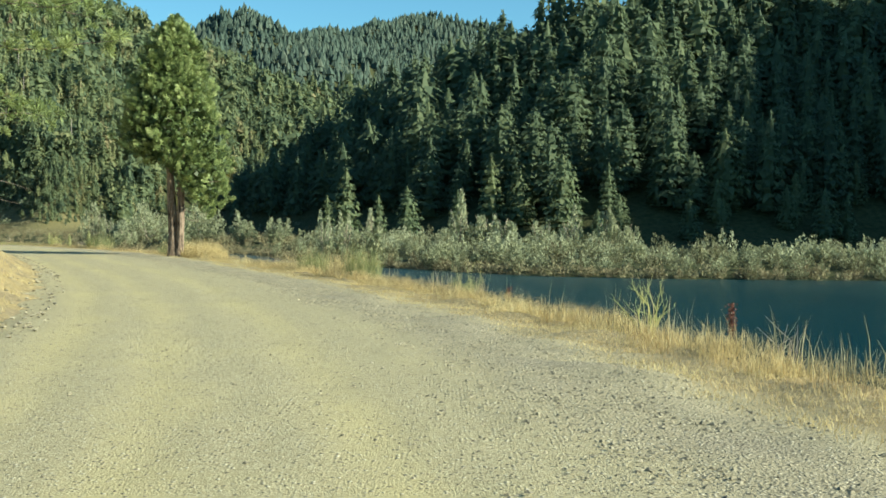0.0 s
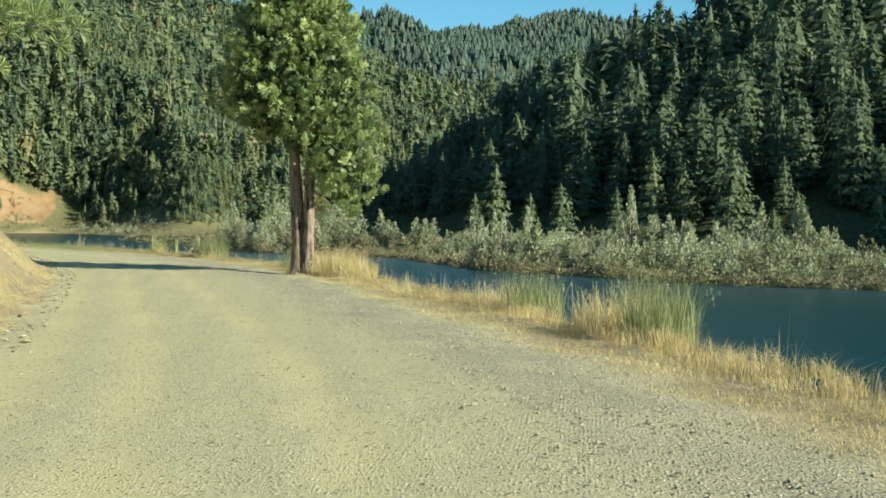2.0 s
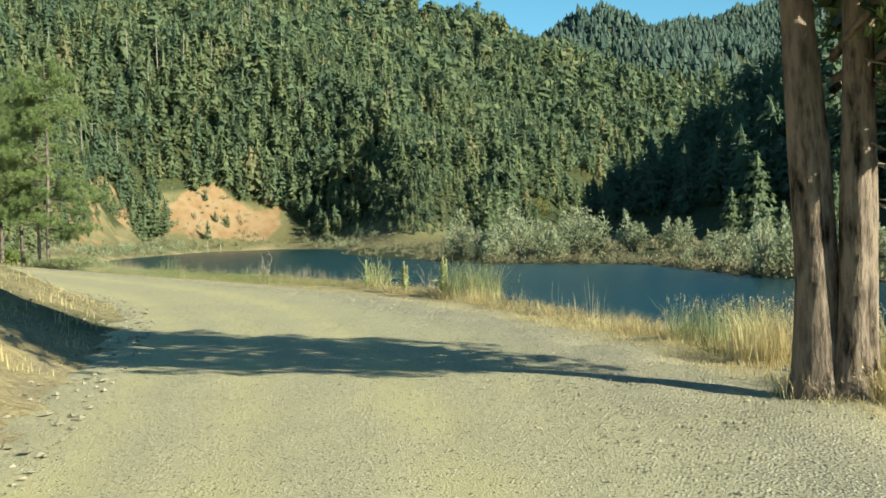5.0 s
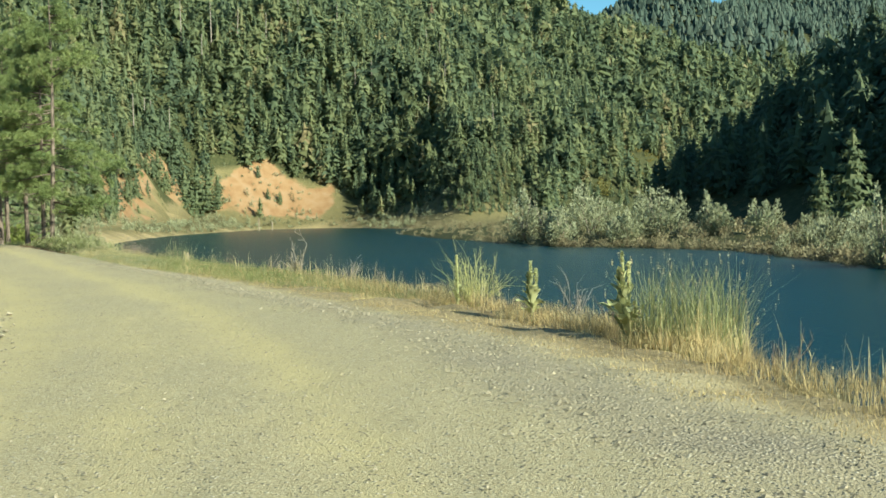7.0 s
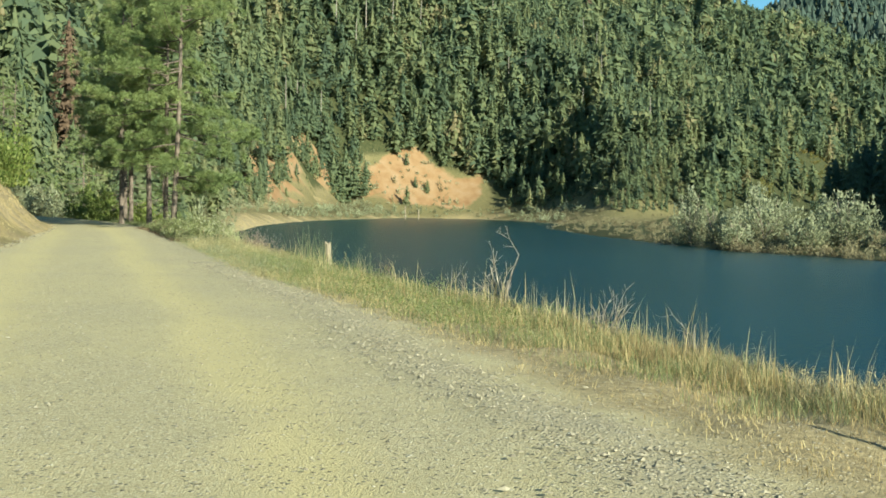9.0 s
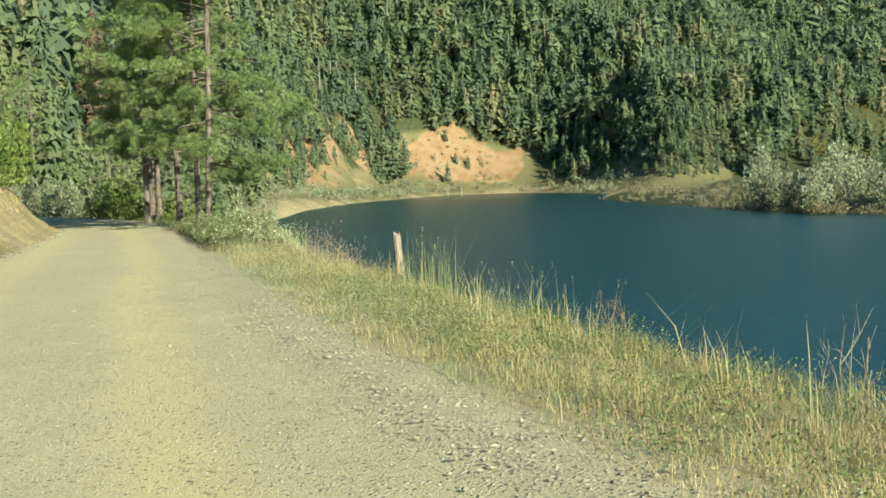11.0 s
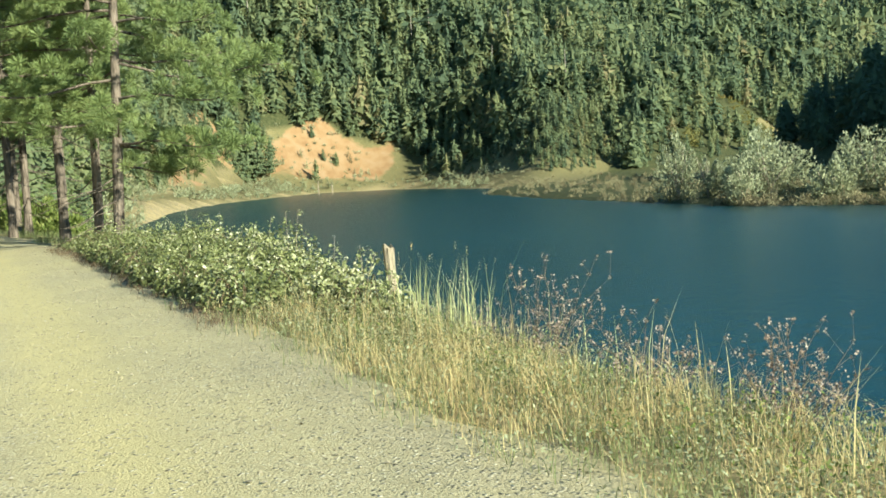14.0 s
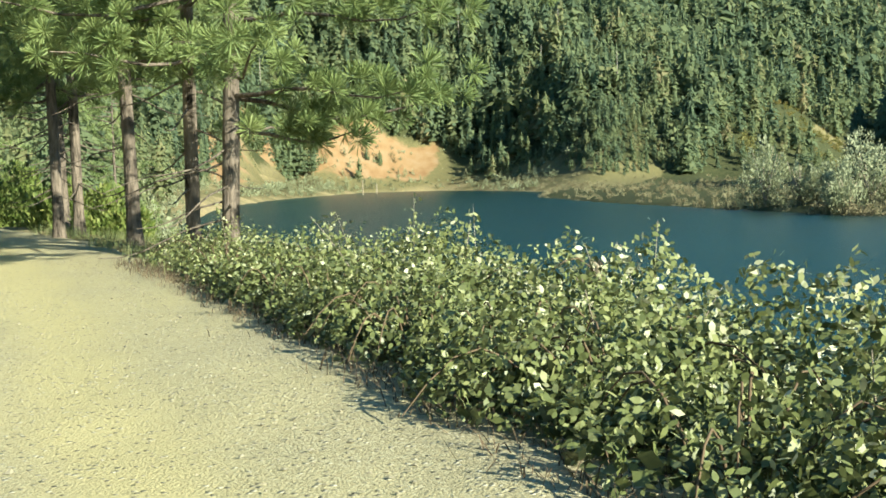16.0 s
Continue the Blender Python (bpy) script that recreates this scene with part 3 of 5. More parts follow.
p = np.concatenate([scatter(90000, -620, 120, 200, 1030, r, 7.2), scatter(3000, -345, -235, 590, 680, r, 5.0), scatter(3000, -215, -142, 488, 640, r, 4.8)])
z = height(p[:, 0], p[:, 1])
lk, (s, d) = lake_distance(p[:, 0], p[:, 1]), along_road(p[:, 0], p[:, 1])
az = np.degrees(np.arctan2(-p[:, 0], p[:, 1]))
shade = ridge(p[:, 0], p[:, 1], SHADE_RIDGE, 0.62) > ridge(p[:, 0], p[:, 1], FAR_SLOPE, 0.45)
ok = (z > 0.3) & (lk > np.where(p[:, 0] > -190, np.where(p[:, 1] < 545, 21, 15), 8)) & ((p[:, 1] > 475) | (p[:, 0] < -190) | (z > 4)) & (np.abs(d) > 5) & (cliff_mask(p[:, 0], p[:, 1], z) < 0.5) & (az > 1.5) & (az < 46) & (p[:, 1] < 1000) & ~shade
ok &= ~((p[:, 0] < -190) & (p[:, 1] < 545) & (d > -6))
ok &= np.hypot((p[:, 0] + 110) / 25, (p[:, 1] - 632) / 32) > 1
q, z = p[ok], z[ok]
h = np.clip(r.normal(17.5, 4.2, len(q)), 8, 29) * np.clip(0.6 + z / 50, 0.5, 1.0)
sq, dq = along_road(q[:, 0], q[:, 1])
h = h * np.where((q[:, 0] < -150) & (sq < 620), np.clip(0.3 - dq / 40, 0.42, 1), 1)
h = h * np.where((np.abs(q[:, 0] + 100) < 42) & (np.abs(q[:, 1] - 550) < 45), 0.6, 1)
near = q[:, 1] < 760
t = np.clip(0.48 + 0.2 * waves(q[:, 0], q[:, 1], 90, 15) + r.normal(0, 0.3, len(q)), 0, 1.2)
label = "sunlit mixed fir and pine forest covering the far mountainside"
forest("far_slope_woods", np.column_stack([q, z - 0.3])[near], h[near], FIRS, M_FIR, label, tint=t[near])
forest("high_slope_woods", np.column_stack([q, z - 0.3])[~near], h[~near], THIN, M_FIR, label, tint=t[~near])

p = scatter(16000, -100, 300, 225, 520, r, 7.4)
z = height(p[:, 0], p[:, 1])
ok = (z > 3) & (ridge(p[:, 0], p[:, 1], SHADE_RIDGE, 0.62) > -2) & (p[:, 0] < 0.45 * p[:, 1] + 10)
q, z = p[ok], z[ok]
LEAN = [conifer(r, 180, s, full=f) for s, f in ((0.2, 0.1), (0.24, 0.4), (0.28, 0.7), (0.21, 0.2), (0.26, 0.3), (0.3, 0.9))]
# low tint range t: part of the ridge's shade is put into the fir colour
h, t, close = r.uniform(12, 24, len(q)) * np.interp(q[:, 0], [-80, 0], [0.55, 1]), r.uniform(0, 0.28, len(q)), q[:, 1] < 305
label = "dense fir forest on the shaded ridge, shade put into its dark tint"
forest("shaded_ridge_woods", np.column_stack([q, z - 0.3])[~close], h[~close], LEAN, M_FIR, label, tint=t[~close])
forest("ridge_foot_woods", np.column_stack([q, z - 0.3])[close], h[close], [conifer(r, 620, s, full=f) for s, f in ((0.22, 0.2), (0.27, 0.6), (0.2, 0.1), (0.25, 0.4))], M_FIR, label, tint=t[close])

p = scatter(36000, -520, 420, 1000, 1850, r, 7.6)
z = height(p[:, 0], p[:, 1])
az = np.degrees(np.arctan2(-p[:, 0], p[:, 1]))
ok = (az > -14) & (az < 22) & (z > 60)
q, z = p[ok], z[ok]
forest("distant_mountain_woods", np.column_stack([q, z - 0.5]), r.uniform(8, 15, len(q)), SMALL, M_FAR, "conifer forest on the distant peaks with haze tinted into its colour", tint=r.uniform(0.2, 1, len(q)))

p = scatter(1500, -330, -20, -20, 330, r, 7.5)
z = height(p[:, 0], p[:, 1])
s, d = along_road(p[:, 0], p[:, 1])
ok = (d < -42) & (d > -85) & (z > 2) & (s > 75) & (np.hypot(p[:, 0] + 15, p[:, 1] - 35) > 20)
q, z = p[ok], z[ok]
forest("left_hill_woods", np.column_stack([q, z - 0.3]), r.uniform(8, 16, len(q)), [conifer(r, 260, s, 0.05, 7, 9, f) for s, f in ((0.22, 0.2), (0.28, 0.6), (0.2, 0.3))], M_FIR, "sunlit firs on the hill above the road")


# ---- shrubs, cedar, pines ----
def lobes(r, n, spread, tall):
    return np.column_stack([r.normal(0, spread, n), r.normal(0, spread, n), r.uniform(0.35, 1, n) * tall])


def silver_shrub(r, wide, tall, count, size, plumes=0):
    """A willow-like shrub: upright tapering plumes fanning out from the foot, clad in small pale leaves."""
    n = plumes or max(10, int(wide * 5))
    a, q = r.uniform(0, 6.283, n), np.sqrt(r.uniform(0, 1, n))
    foot = np.column_stack([q * np.cos(a), q * np.sin(a), np.zeros(n)]) * [wide * 0.30, wide * 0.30, 0]
    tip = np.column_stack([q * np.cos(a) * wide * 0.48, q * np.sin(a) * wide * 0.48, tall * r.uniform(0.55, 1.05, n) * (1 - 0.5 * q ** 2)])
    j = r.integers(0, n, count)
    k = r.uniform(0, 1, count) ** 0.8
    fat = (wide * 0.23 * np.interp(k, [0, 0.25, 0.6, 1], [0.55, 1.0, 0.85, 0.12]) * r.uniform(0.5, 1.1, count))[:, None]
    d = unit(r.normal(0, 1, (count, 3)) * [1, 1, 0.4])
    c = foot[j] + (tip - foot)[j] * k[:, None] + d * fat
    c[:, 2] = np.abs(c[:, 2])
    rise = unit((tip - foot)[j] + d * tall * 0.35 + r.normal(0, 0.2, (count, 3)) * tall)
    nor = unit(d + [0, 0, 0.5] + r.normal(0, 0.3, (count, 3)))
    u = np.cross(nor, rise)
    s = (size * r.uniform(0.6, 1.4, count))[:, None]
    v = np.stack([c - u * s * 0.85, c + u * s * 0.85, c + rise * s * 1.9], 1)
    return v.reshape(-1, 3), np.arange(count * 3).reshape(-1, 3)


r = np.random.default_rng(21)
SILVERS = [silver_shrub(r, w, t, 480, 0.145) for w, t in ((2.6, 3.4), (3.4, 3.6), (3.8, 3.0), (2.6, 4.2), (2.4, 2.2))]
p = scatter(16000, -240, 110, 120, 545, r, 3.2)
lk = lake_distance(p[:, 0], p[:, 1])
far = p[:, 1] > 290
ok = (lk > -0.3) & (lk < np.where(far, 75, 34 + 14 * waves(p[:, 0], p[:, 1], 40, 31))) & (~far | (r.uniform(0, 1, len(p)) < np.clip(0.75 - lk / 60, 0.3, 1)))
ok &= (along_road(p[:, 0], p[:, 1])[1] > 25) & (p[:, 0] > np.where(far, -235, -160)) & (np.arctan2(p[:, 0], p[:, 1]) < 0.46)
q, lk = p[ok], lk[ok]
size = r.uniform(0.75, 1.2, len(q)) * np.clip(0.7 + lk / 30, 0.6, 1.0) * np.interp(q[:, 1], [240, 268, 285], [1, 0.8, 0.5])
z = height(q[:, 0], q[:, 1]) - 0.1
label = "dense grey-green willow thicket along the lake shore"
brown = (q[:, 1] > 262) | ((q[:, 0] < -28) & (q[:, 1] > 205))
size = np.where(brown & (q[:, 1] < 262), size * 0.7, size)
low = ~brown
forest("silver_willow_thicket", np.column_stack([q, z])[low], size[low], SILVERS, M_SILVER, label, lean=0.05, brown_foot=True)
forest("brown_shore_scrub", np.column_stack([q, z])[brown], size[brown], [silver_shrub(r, w, t, 84, 0.26) for w, t in ((2.6, 3.0), (3.4, 3.2), (3.8, 2.6), (2.6, 3.8))], M_BRUSH, "low brown-grey scrub on the spit", lean=0.05)
p = scatter(40000, -70, 90, 120, 262, r, 1.5)
lk = lake_distance(p[:, 0], p[:, 1])
fringe = p[(lk > -0.4) & (lk < 2.4) & (along_road(p[:, 0], p[:, 1])[1] > 25) & (np.arctan2(p[:, 0], p[:, 1]) < 0.46)]
forest("shore_fringe", np.column_stack([fringe, height(fringe[:, 0], fringe[:, 1]) - 0.1]), r.uniform(0.35, 0.75, len(fringe)), [silver_shrub(r, w, t, 120, 0.2) for w, t in ((2.4, 2.4), (3.0, 2.8), (2.6, 3.2))], M_BRUSH, "dry brown reeds and scrub at the water's edge", lean=0.05)


def willow_tree(x, y, top, wide, seed, plumes):
    """A willow: bare grey stems from one foot, each ending in an upright leafy plume."""
    r = np.random.default_rng(seed)
    root = tagged(new("willow_tree"), "tall silvery willow with upright leafy plumes on the lake shore", "tree", "silver willows")
    foot = float(height(np.array([x]), np.array([y]))[0]) - 0.2
    root.location = (x, y, foot)
    tall, n = top - foot, int(420 * wide)
    v, f = silver_shrub(r, wide, tall, n, 0.19, plumes)
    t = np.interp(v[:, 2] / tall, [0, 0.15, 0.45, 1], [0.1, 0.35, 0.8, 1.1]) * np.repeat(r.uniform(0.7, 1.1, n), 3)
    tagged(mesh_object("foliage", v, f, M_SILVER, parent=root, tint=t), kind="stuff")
    for k in range(7):
        a, q = k * 0.9 + r.uniform(0, 0.5), r.uniform(0.1, 0.42) * wide
        p = np.linspace(0, 1, 5)[:, None]
        e = np.array([q * math.cos(a), q * math.sin(a), tall * r.uniform(0.5, 0.75)])
        tv, tf = tube(e * p ** [1.3, 1.3, 1.0] + r.normal(0, 0.05, (5, 3)), np.linspace(0.11, 0.03, 5), 5)
        mesh_object("stem", tv, tf, M_TWIG, smooth=True, parent=root)


for i, (x, y, top, w, k) in enumerate([(-78, 262, 7.4, 7, 14), (-73, 258, 4.6, 5, 9), (-64, 254, 7.1, 12, 32), (-66, 243, 2.6, 6, 12), (-50.5, 245, 7.0, 10, 28), (-55, 240, 2.2, 6, 12), (-41, 240, 4.8, 6, 12), (-33, 236, 3.6, 6, 12),
                                       (-17.2, 168, 4.1, 3.4, 7), (-14.2, 169.5, 4.0, 3.4, 7), (-10.6, 169.6, 5.2, 4.2, 7), (2.5, 170, 6.7, 4.2, 6), (6.1, 170, 5.8, 3.8, 6), (8.8, 169, 4.5, 4.4, 8),
                                       (14, 169, 4.3, 4.4, 8), (18.5, 169, 4.8, 4, 6), (23.1, 168, 5.6, 4.2, 6), (26.4, 168, 3.4, 4.4, 8)]):
    willow_tree(x, y, top, w, 700 + i, k)


def crown_points(r, n, profile, z0, z1):
    """Points near the skin of a crown whose radius follows profile(k)."""
    k = r.uniform(0, 1, n)
    a = r.uniform(0, 6.283, n)
    rad = profile(k) * r.uniform(0.25, 1, n) ** 0.35
    return np.column_stack([rad * np.cos(a), rad * np.sin(a), z0 + (z1 - z0) * k])


def cedar_tree(x, y):
    r = np.random.default_rng(31)
    z = float(height(np.array([x]), np.array([y]))[0])
    root = tagged(new("cedar_tree"), "two-stemmed cedar with a dense sunlit green crown", "tree")
    root.location = (x, y, z - 0.15)
    for k, (bx, by, lx, ly) in enumerate(((-0.06, 0.0, -0.16, 0.1), (0.16, -0.08, 0.24, -0.05))):
        t = np.linspace(0, 1, 26)
        px = bx + lx * np.sin(t * 2.6) + 0.035 * np.sin(t * 9 + k)
        py = by + ly * t + 0.04 * np.cos(t * 8)
        rad = np.interp(t, [0, 0.02, 0.06, 0.4, 1], [0.36, 0.27, 0.215, 0.155, 0.03]) * (1 - 0.12 * k) * (1 + 0.05 * np.sin(t * 31 + k) + r.normal(0, 0.025, 26))
        v, f = tube(np.column_stack([px, py, t * (10.2 - k)]), rad, 18)
        ridge_a = np.tile(np.arange(18), 26)
        v[:, :2] += (v[:, :2] - np.repeat(np.column_stack([px, py]), 18, 0)) * (0.09 * np.sin(ridge_a * 2.1 + np.repeat(t, 18) * 5))[:, None]
        mesh_object("trunk", v, f, M_CBARK, smooth=True, parent=root)
    prof = lambda k: np.interp(k, [0, 0.08, 0.25, 0.55, 0.8, 0.93, 1], [1.5, 2.3, 2.5, 1.95, 1.2, 0.6, 0.1])

    def settle(p):
        """Lifts the crown's underside where the boughs start higher."""
        low = np.interp(p[:, 0], [-2.5, -0.5, 0.6, 1.5, 2.6], [4.5, 4.3, 3.0, 1.95, 1.95]) + 0.35 * np.clip(-p[:, 1] - 0.5, 0, 1)
        p[:, 2] = low + (10.85 - low) * (p[:, 2] - 3.1) / 7.7
        return p

    n = 1750
    hub = crown_points(r, n, prof, 3.1, 10.8)
    lump = 1 + 0.09 * np.sin(np.arctan2(hub[:, 1], hub[:, 0]) * 5 + hub[:, 2] * 2.3) + 0.07 * np.sin(hub[:, 2] * 5.1 + hub[:, 0] * 3)
    hub = settle(hub * np.column_stack([lump, lump, np.ones(n)]))
    each = 78
    out = unit(hub * [1, 1, 0] + [0, 0, 0.3] + r.normal(0, 0.35, (n, 3)))
    axis = unit(out + [0, 0, 0.55] + r.normal(0, 0.3, (n, 3)))
    across = unit(np.cross(axis, out + r.normal(0, 0.5, (n, 3))))
    face = np.cross(across, axis)
    ln = r.uniform(0.24, 0.44, n)
    ax, ac, fc, big = (np.repeat(q, each, 0) for q in (axis, across, face, ln[:, None]))
    along, sign = r.uniform(0, 1, (n * each, 1)), r.uniform(-1, 1, (n * each, 1))
    c = np.repeat(hub, each, 0) + ax * big * (along - 0.4) + ac * big * sign * 0.42 * (1.1 - along) + fc * r.normal(0, 0.035, (n * each, 1))
    d = unit(ax * 0.8 + ac * sign * 0.9 + r.normal(0, 0.22, (n * each, 3)))
    side = unit(np.cross(d, fc + r.normal(0, 0.25, (n * each, 3)))) * r.uniform(0.011, 0.023, (n * each, 1))
    v = np.stack([c - side, c + side, c + d * r.uniform(0.06, 0.12, (n * each, 1))], 1).reshape(-1, 3)
    mesh_object("crown", v, np.arange(n * each * 3).reshape(-1, 3), M_CEDAR, parent=root, tint=np.repeat(np.clip(np.repeat(r.uniform(0.12, 0.92, n), each) + 0.3 * (along[:, 0] - 0.5), 0, 1), 3))
    # core sprays at the darkest tint: the crown's inner shade done by colour
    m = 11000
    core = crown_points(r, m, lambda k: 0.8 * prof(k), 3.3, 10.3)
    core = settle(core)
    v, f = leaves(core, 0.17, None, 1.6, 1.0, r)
    tagged(mesh_object("inner_foliage", v, f, M_CEDAR, parent=root, tint=np.zeros(len(v))), "inner sprays with the crown's shade put into their dark colour")
    for i in range(34):
        h = hub[i * 50]
        b = np.array([0.1 * np.sign(h[0]), 0, max(1.8, h[2] - 0.5)])
        t = np.linspace(0, 1, 5)[:, None]
        v, f = tube(b + (h - b) * t + [0, 0, 1] * np.sin(t * 3.1) * 0.15, np.linspace(0.045, 0.01, 5), 5)
        mesh_object("limb", v, f, M_CBARK, smooth=True, parent=root)
    for i in range(16):
        a, z0, ln = r.uniform(-1.2, 1.2), r.uniform(2.0, 3.8), r.uniform(0.5, 1.3)
        t = np.linspace(0, 1, 6)[:, None]
        b, d = np.array([0.25, 0, z0]), np.array([math.cos(a), math.sin(a), -0.45])
        v, f = tube(b + d * ln * t + [0, 0, 0.25] * t ** 2 + r.normal(0, 0.02, (6, 3)), np.linspace(0.016, 0.004, 6), 4)
        tagged(mesh_object("dead_limb", v, f, M_TWIG, smooth=True, parent=root), "bare grey dead twig")
    return root


def needle_tufts(centres, axes, r, each, long=0.27, wide=0.03):
    """Round tufts of long needles that burst out from the tips of the twigs."""
    n = len(centres) * each
    ball = unit(r.normal(0, 1, (n, 3)))
    d = unit(ball + np.repeat(axes, each, 0) * 0.62)
    ln = np.repeat(r.uniform(0.75, 1.25, len(centres)), each)[:, None] * long * r.uniform(0.75, 1.1, (n, 1))
    c = np.repeat(centres, each, 0)
    side = unit(np.cross(d, r.normal(0, 1, (n, 3)))) * wide * 0.5
    v = np.stack([c + d * ln * 0.12, c + d * ln * 0.82 + side, c + d * ln - side], 1)
    return v.reshape(-1, 3), np.arange(n * 3).reshape(-1, 3)


def pine_tree(x, y, tall, seed, bare=0.25, wide=3.3, clumps=330, each=70, label="tall pine with long green needle tufts beside the road", long=0.27):
    r = np.random.default_rng(seed)
    z = float(height(np.array([x]), np.array([y]))[0])
    root = tagged(new("pine_tree"), label, "tree", "pines by the lake")
    root.location = (x, y, z - 0.1)
    t = np.linspace(0, 1, 22)
    bend = r.normal(0, 0.2, 2)
    line = np.column_stack([bend[0] * np.sin(t * 2.5), bend[1] * np.sin(t * 2.1), t * tall])
    v, f = tube(line, np.interp(t, [0, 0.04, 0.5, 1], [0.19, 0.14, 0.1, 0.02]) * tall / 14 * (1 + r.normal(0, 0.03, 22)), 12)
    mesh_object("trunk", v, f, M_PBARK, smooth=True, parent=root)
    cs, axes, tint = [], [], []
    n = int(tall * 3.8)
    low = bare * 0.3
    for i in range(n):
        k = low + (0.98 - low) * (i + r.uniform(0, 1)) / n
        a = r.uniform(0, 6.283)
        live = k > bare
        reach = wide * np.interp(k, [0, bare, bare + 0.18, 0.7, 1], [0.3, 0.6, 1, 0.75, 0.12]) * r.uniform(0.65, 1.1)
        b = np.array([np.interp(k, t, line[:, 0]), np.interp(k, t, line[:, 1]), k * tall])
        d = np.array([math.cos(a), math.sin(a), 0])
        u = np.linspace(0, 1, 7)[:, None]
        rise = 0.25 if k > 0.6 else (-0.05 if live else -0.3)
        curve = lambda w: b + d * reach * w + np.array([0, 0, 1]) * (rise * reach * w + 0.14 * reach * (w ** 2 - w) + 0.03 * reach * np.sin(w * 7 + a * 5))
        v, f = tube(curve(u), np.linspace(0.045, 0.01, 7) * (1 if live else 0.5), 5)
        mesh_object("limb", v, f, M_PBARK, smooth=True, parent=root)
        if live:
            m = max(3, int(clumps / n * (0.3 + 1.0 * reach / wide)))
            kk = 1 - 0.7 * r.uniform(0, 1, (m, 1)) ** 1.25
            fork = r.normal(0, 1, (m, 3)) * [0.55, 0.55, 0.26] * (0.3 + 0.5 * kk)
            fork[0] = 0
            fork[:, 2] += 0.12
            c = curve(kk) + fork
            cs.append(c)
            axes.append(unit(fork * 0.8 + d * 0.6 + [0, 0, 0.55]))
            tint.append(np.clip(r.uniform(0, 0.45) + r.uniform(0, 0.55, m), 0, 1))
    cs, axes = np.concatenate(cs), np.concatenate(axes)
    v, f = needle_tufts(cs, axes, r, each, long, 0.021 * (100 / each) ** 0.7)
    mesh_object("crown", v, f, M_PINE, parent=root, tint=np.repeat(np.concatenate(tint), each * 3))
    return root


cedar_tree(-12.05, 52.6)
pine_tree(-15.4, 34.2, 12, 41, 0.2, 7.2, 1300, 64, "broad pine whose boughs hang over the road")
pine_tree(-65.0, 113.8, 15, 49, 0.14, 5.0, 1400, 112, "tall pine with low drooping boughs beside the road")
for i, (x, y, t) in enumerate([(-66.8, 115.3, 13.5), (-70.5, 118.3, 15.5), (-74.4, 120.3, 14), (-76.1, 123.0, 15), (-78.2, 124.8, 16), (-81, 127.8, 15)]):
    pine_tree(x, y, t, 50 + i, 0.25, 3.5, 960 if i < 4 else 700, 94 if i < 4 else 46)

for i, (x, y, t) in enumerate([(-108, 152, 11), (-114, 149, 13), (-103, 158, 12), (-122, 154, 14)]):
    pine_tree(x, y, t, 60 + i, 0.06, 3.8, 260, 36, "bushy pine behind the bend of the road", 0.34)

p = scatter(900, -230, -90, 136, 330, r, 6.0)
z = height(p[:, 0], p[:, 1])
lk, (s, d) = lake_distance(p[:, 0], p[:, 1]), along_road(p[:, 0], p[:, 1])
ok = (lk > 5) & (np.abs(d) > 4.5) & (d > -60) & (d < 28) & (np.hypot(p[:, 0] + 90, p[:, 1] - 136) > 24)
q, z = p[ok], z[ok]
forest("shore_woods", np.column_stack([q, z - 0.2]), r.uniform(5, 14, len(q)), [conifer(r, 300, s, 0.05, 7, 9, f) for s, f in ((0.22, 0.2), (0.28, 0.6), (0.2, 0.3))], M_FIR, "sunlit firs and pines between the road and the lake", tint=r.uniform(0.3, 1, len(q)))


# ---- verge: grass, stones, brambles, weeds ----
def blades(base, tall, r, wide=0.008, lean=0.35, tint=None):
    """Bent grass blades of three triangles; returns verts, faces and tints."""
    n = len(base)
    a = r.uniform(0, 6.283, n)
    d = np.column_stack([np.cos(a), np.sin(a), np.zeros(n)])
    side = np.column_stack([-np.sin(a), np.cos(a), np.zeros(n)]) * (wide * r.uniform(0.7, 1.4, n))[:, None]
    k = (lean * np.abs(r.normal(0.6, 0.5, n)) * tall)[:, None]
    h = np.array([0, 0, 1.0]) * tall[:, None]
    mid, tip = base + h * 0.55 + d * k * 0.3, base + h * (1 - 0.12 * lean) + d * k
    v = np.stack([base - side, base + side, mid + side * 0.8, mid - side * 0.8, tip], 1).reshape(-1, 3)
    i = np.arange(n)[:, None] * 5
    t = r.uniform(0, 1, n) if tint is None else tint
    return v, np.concatenate([i + [0, 1, 2], i + [0, 2, 3], i + [3, 2, 4]]), np.repeat(t, 5)


def oval_leaves(centres, size, normals, r):
    """Folded oval leaves of four triangles with drooping tips."""
    n = len(centres)
    nor = unit(r.normal(size=(n, 3)) * 0.8 + normals)
    a = unit(np.cross(nor, r.normal(size=(n, 3))))
    b = np.cross(nor, a)
    s = (size * r.uniform(0.6, 1.35, n))[:, None]
    pts = [(-0.75, 0, 0), (-0.2, 0.42, -0.10), (-0.2, -0.42, -0.10), (0.35, 0.34, -0.14), (0.35, -0.34, -0.14), (0.85, 0, -0.3)]
    v = np.stack([centres + a * s * p + b * s * q + nor * s * h for p, q, h in pts], 1)
    i = np.arange(n)[:, None] * 6
    return v.reshape(-1, 3), np.concatenate([i + [0, 2, 1], i + [1, 2, 4], i + [1, 4, 3], i + [3, 4, 5]])


def on_ground(s, d):
    x, y = road_place(s, d)
    return np.column_stack([x, y, height(x, y)])


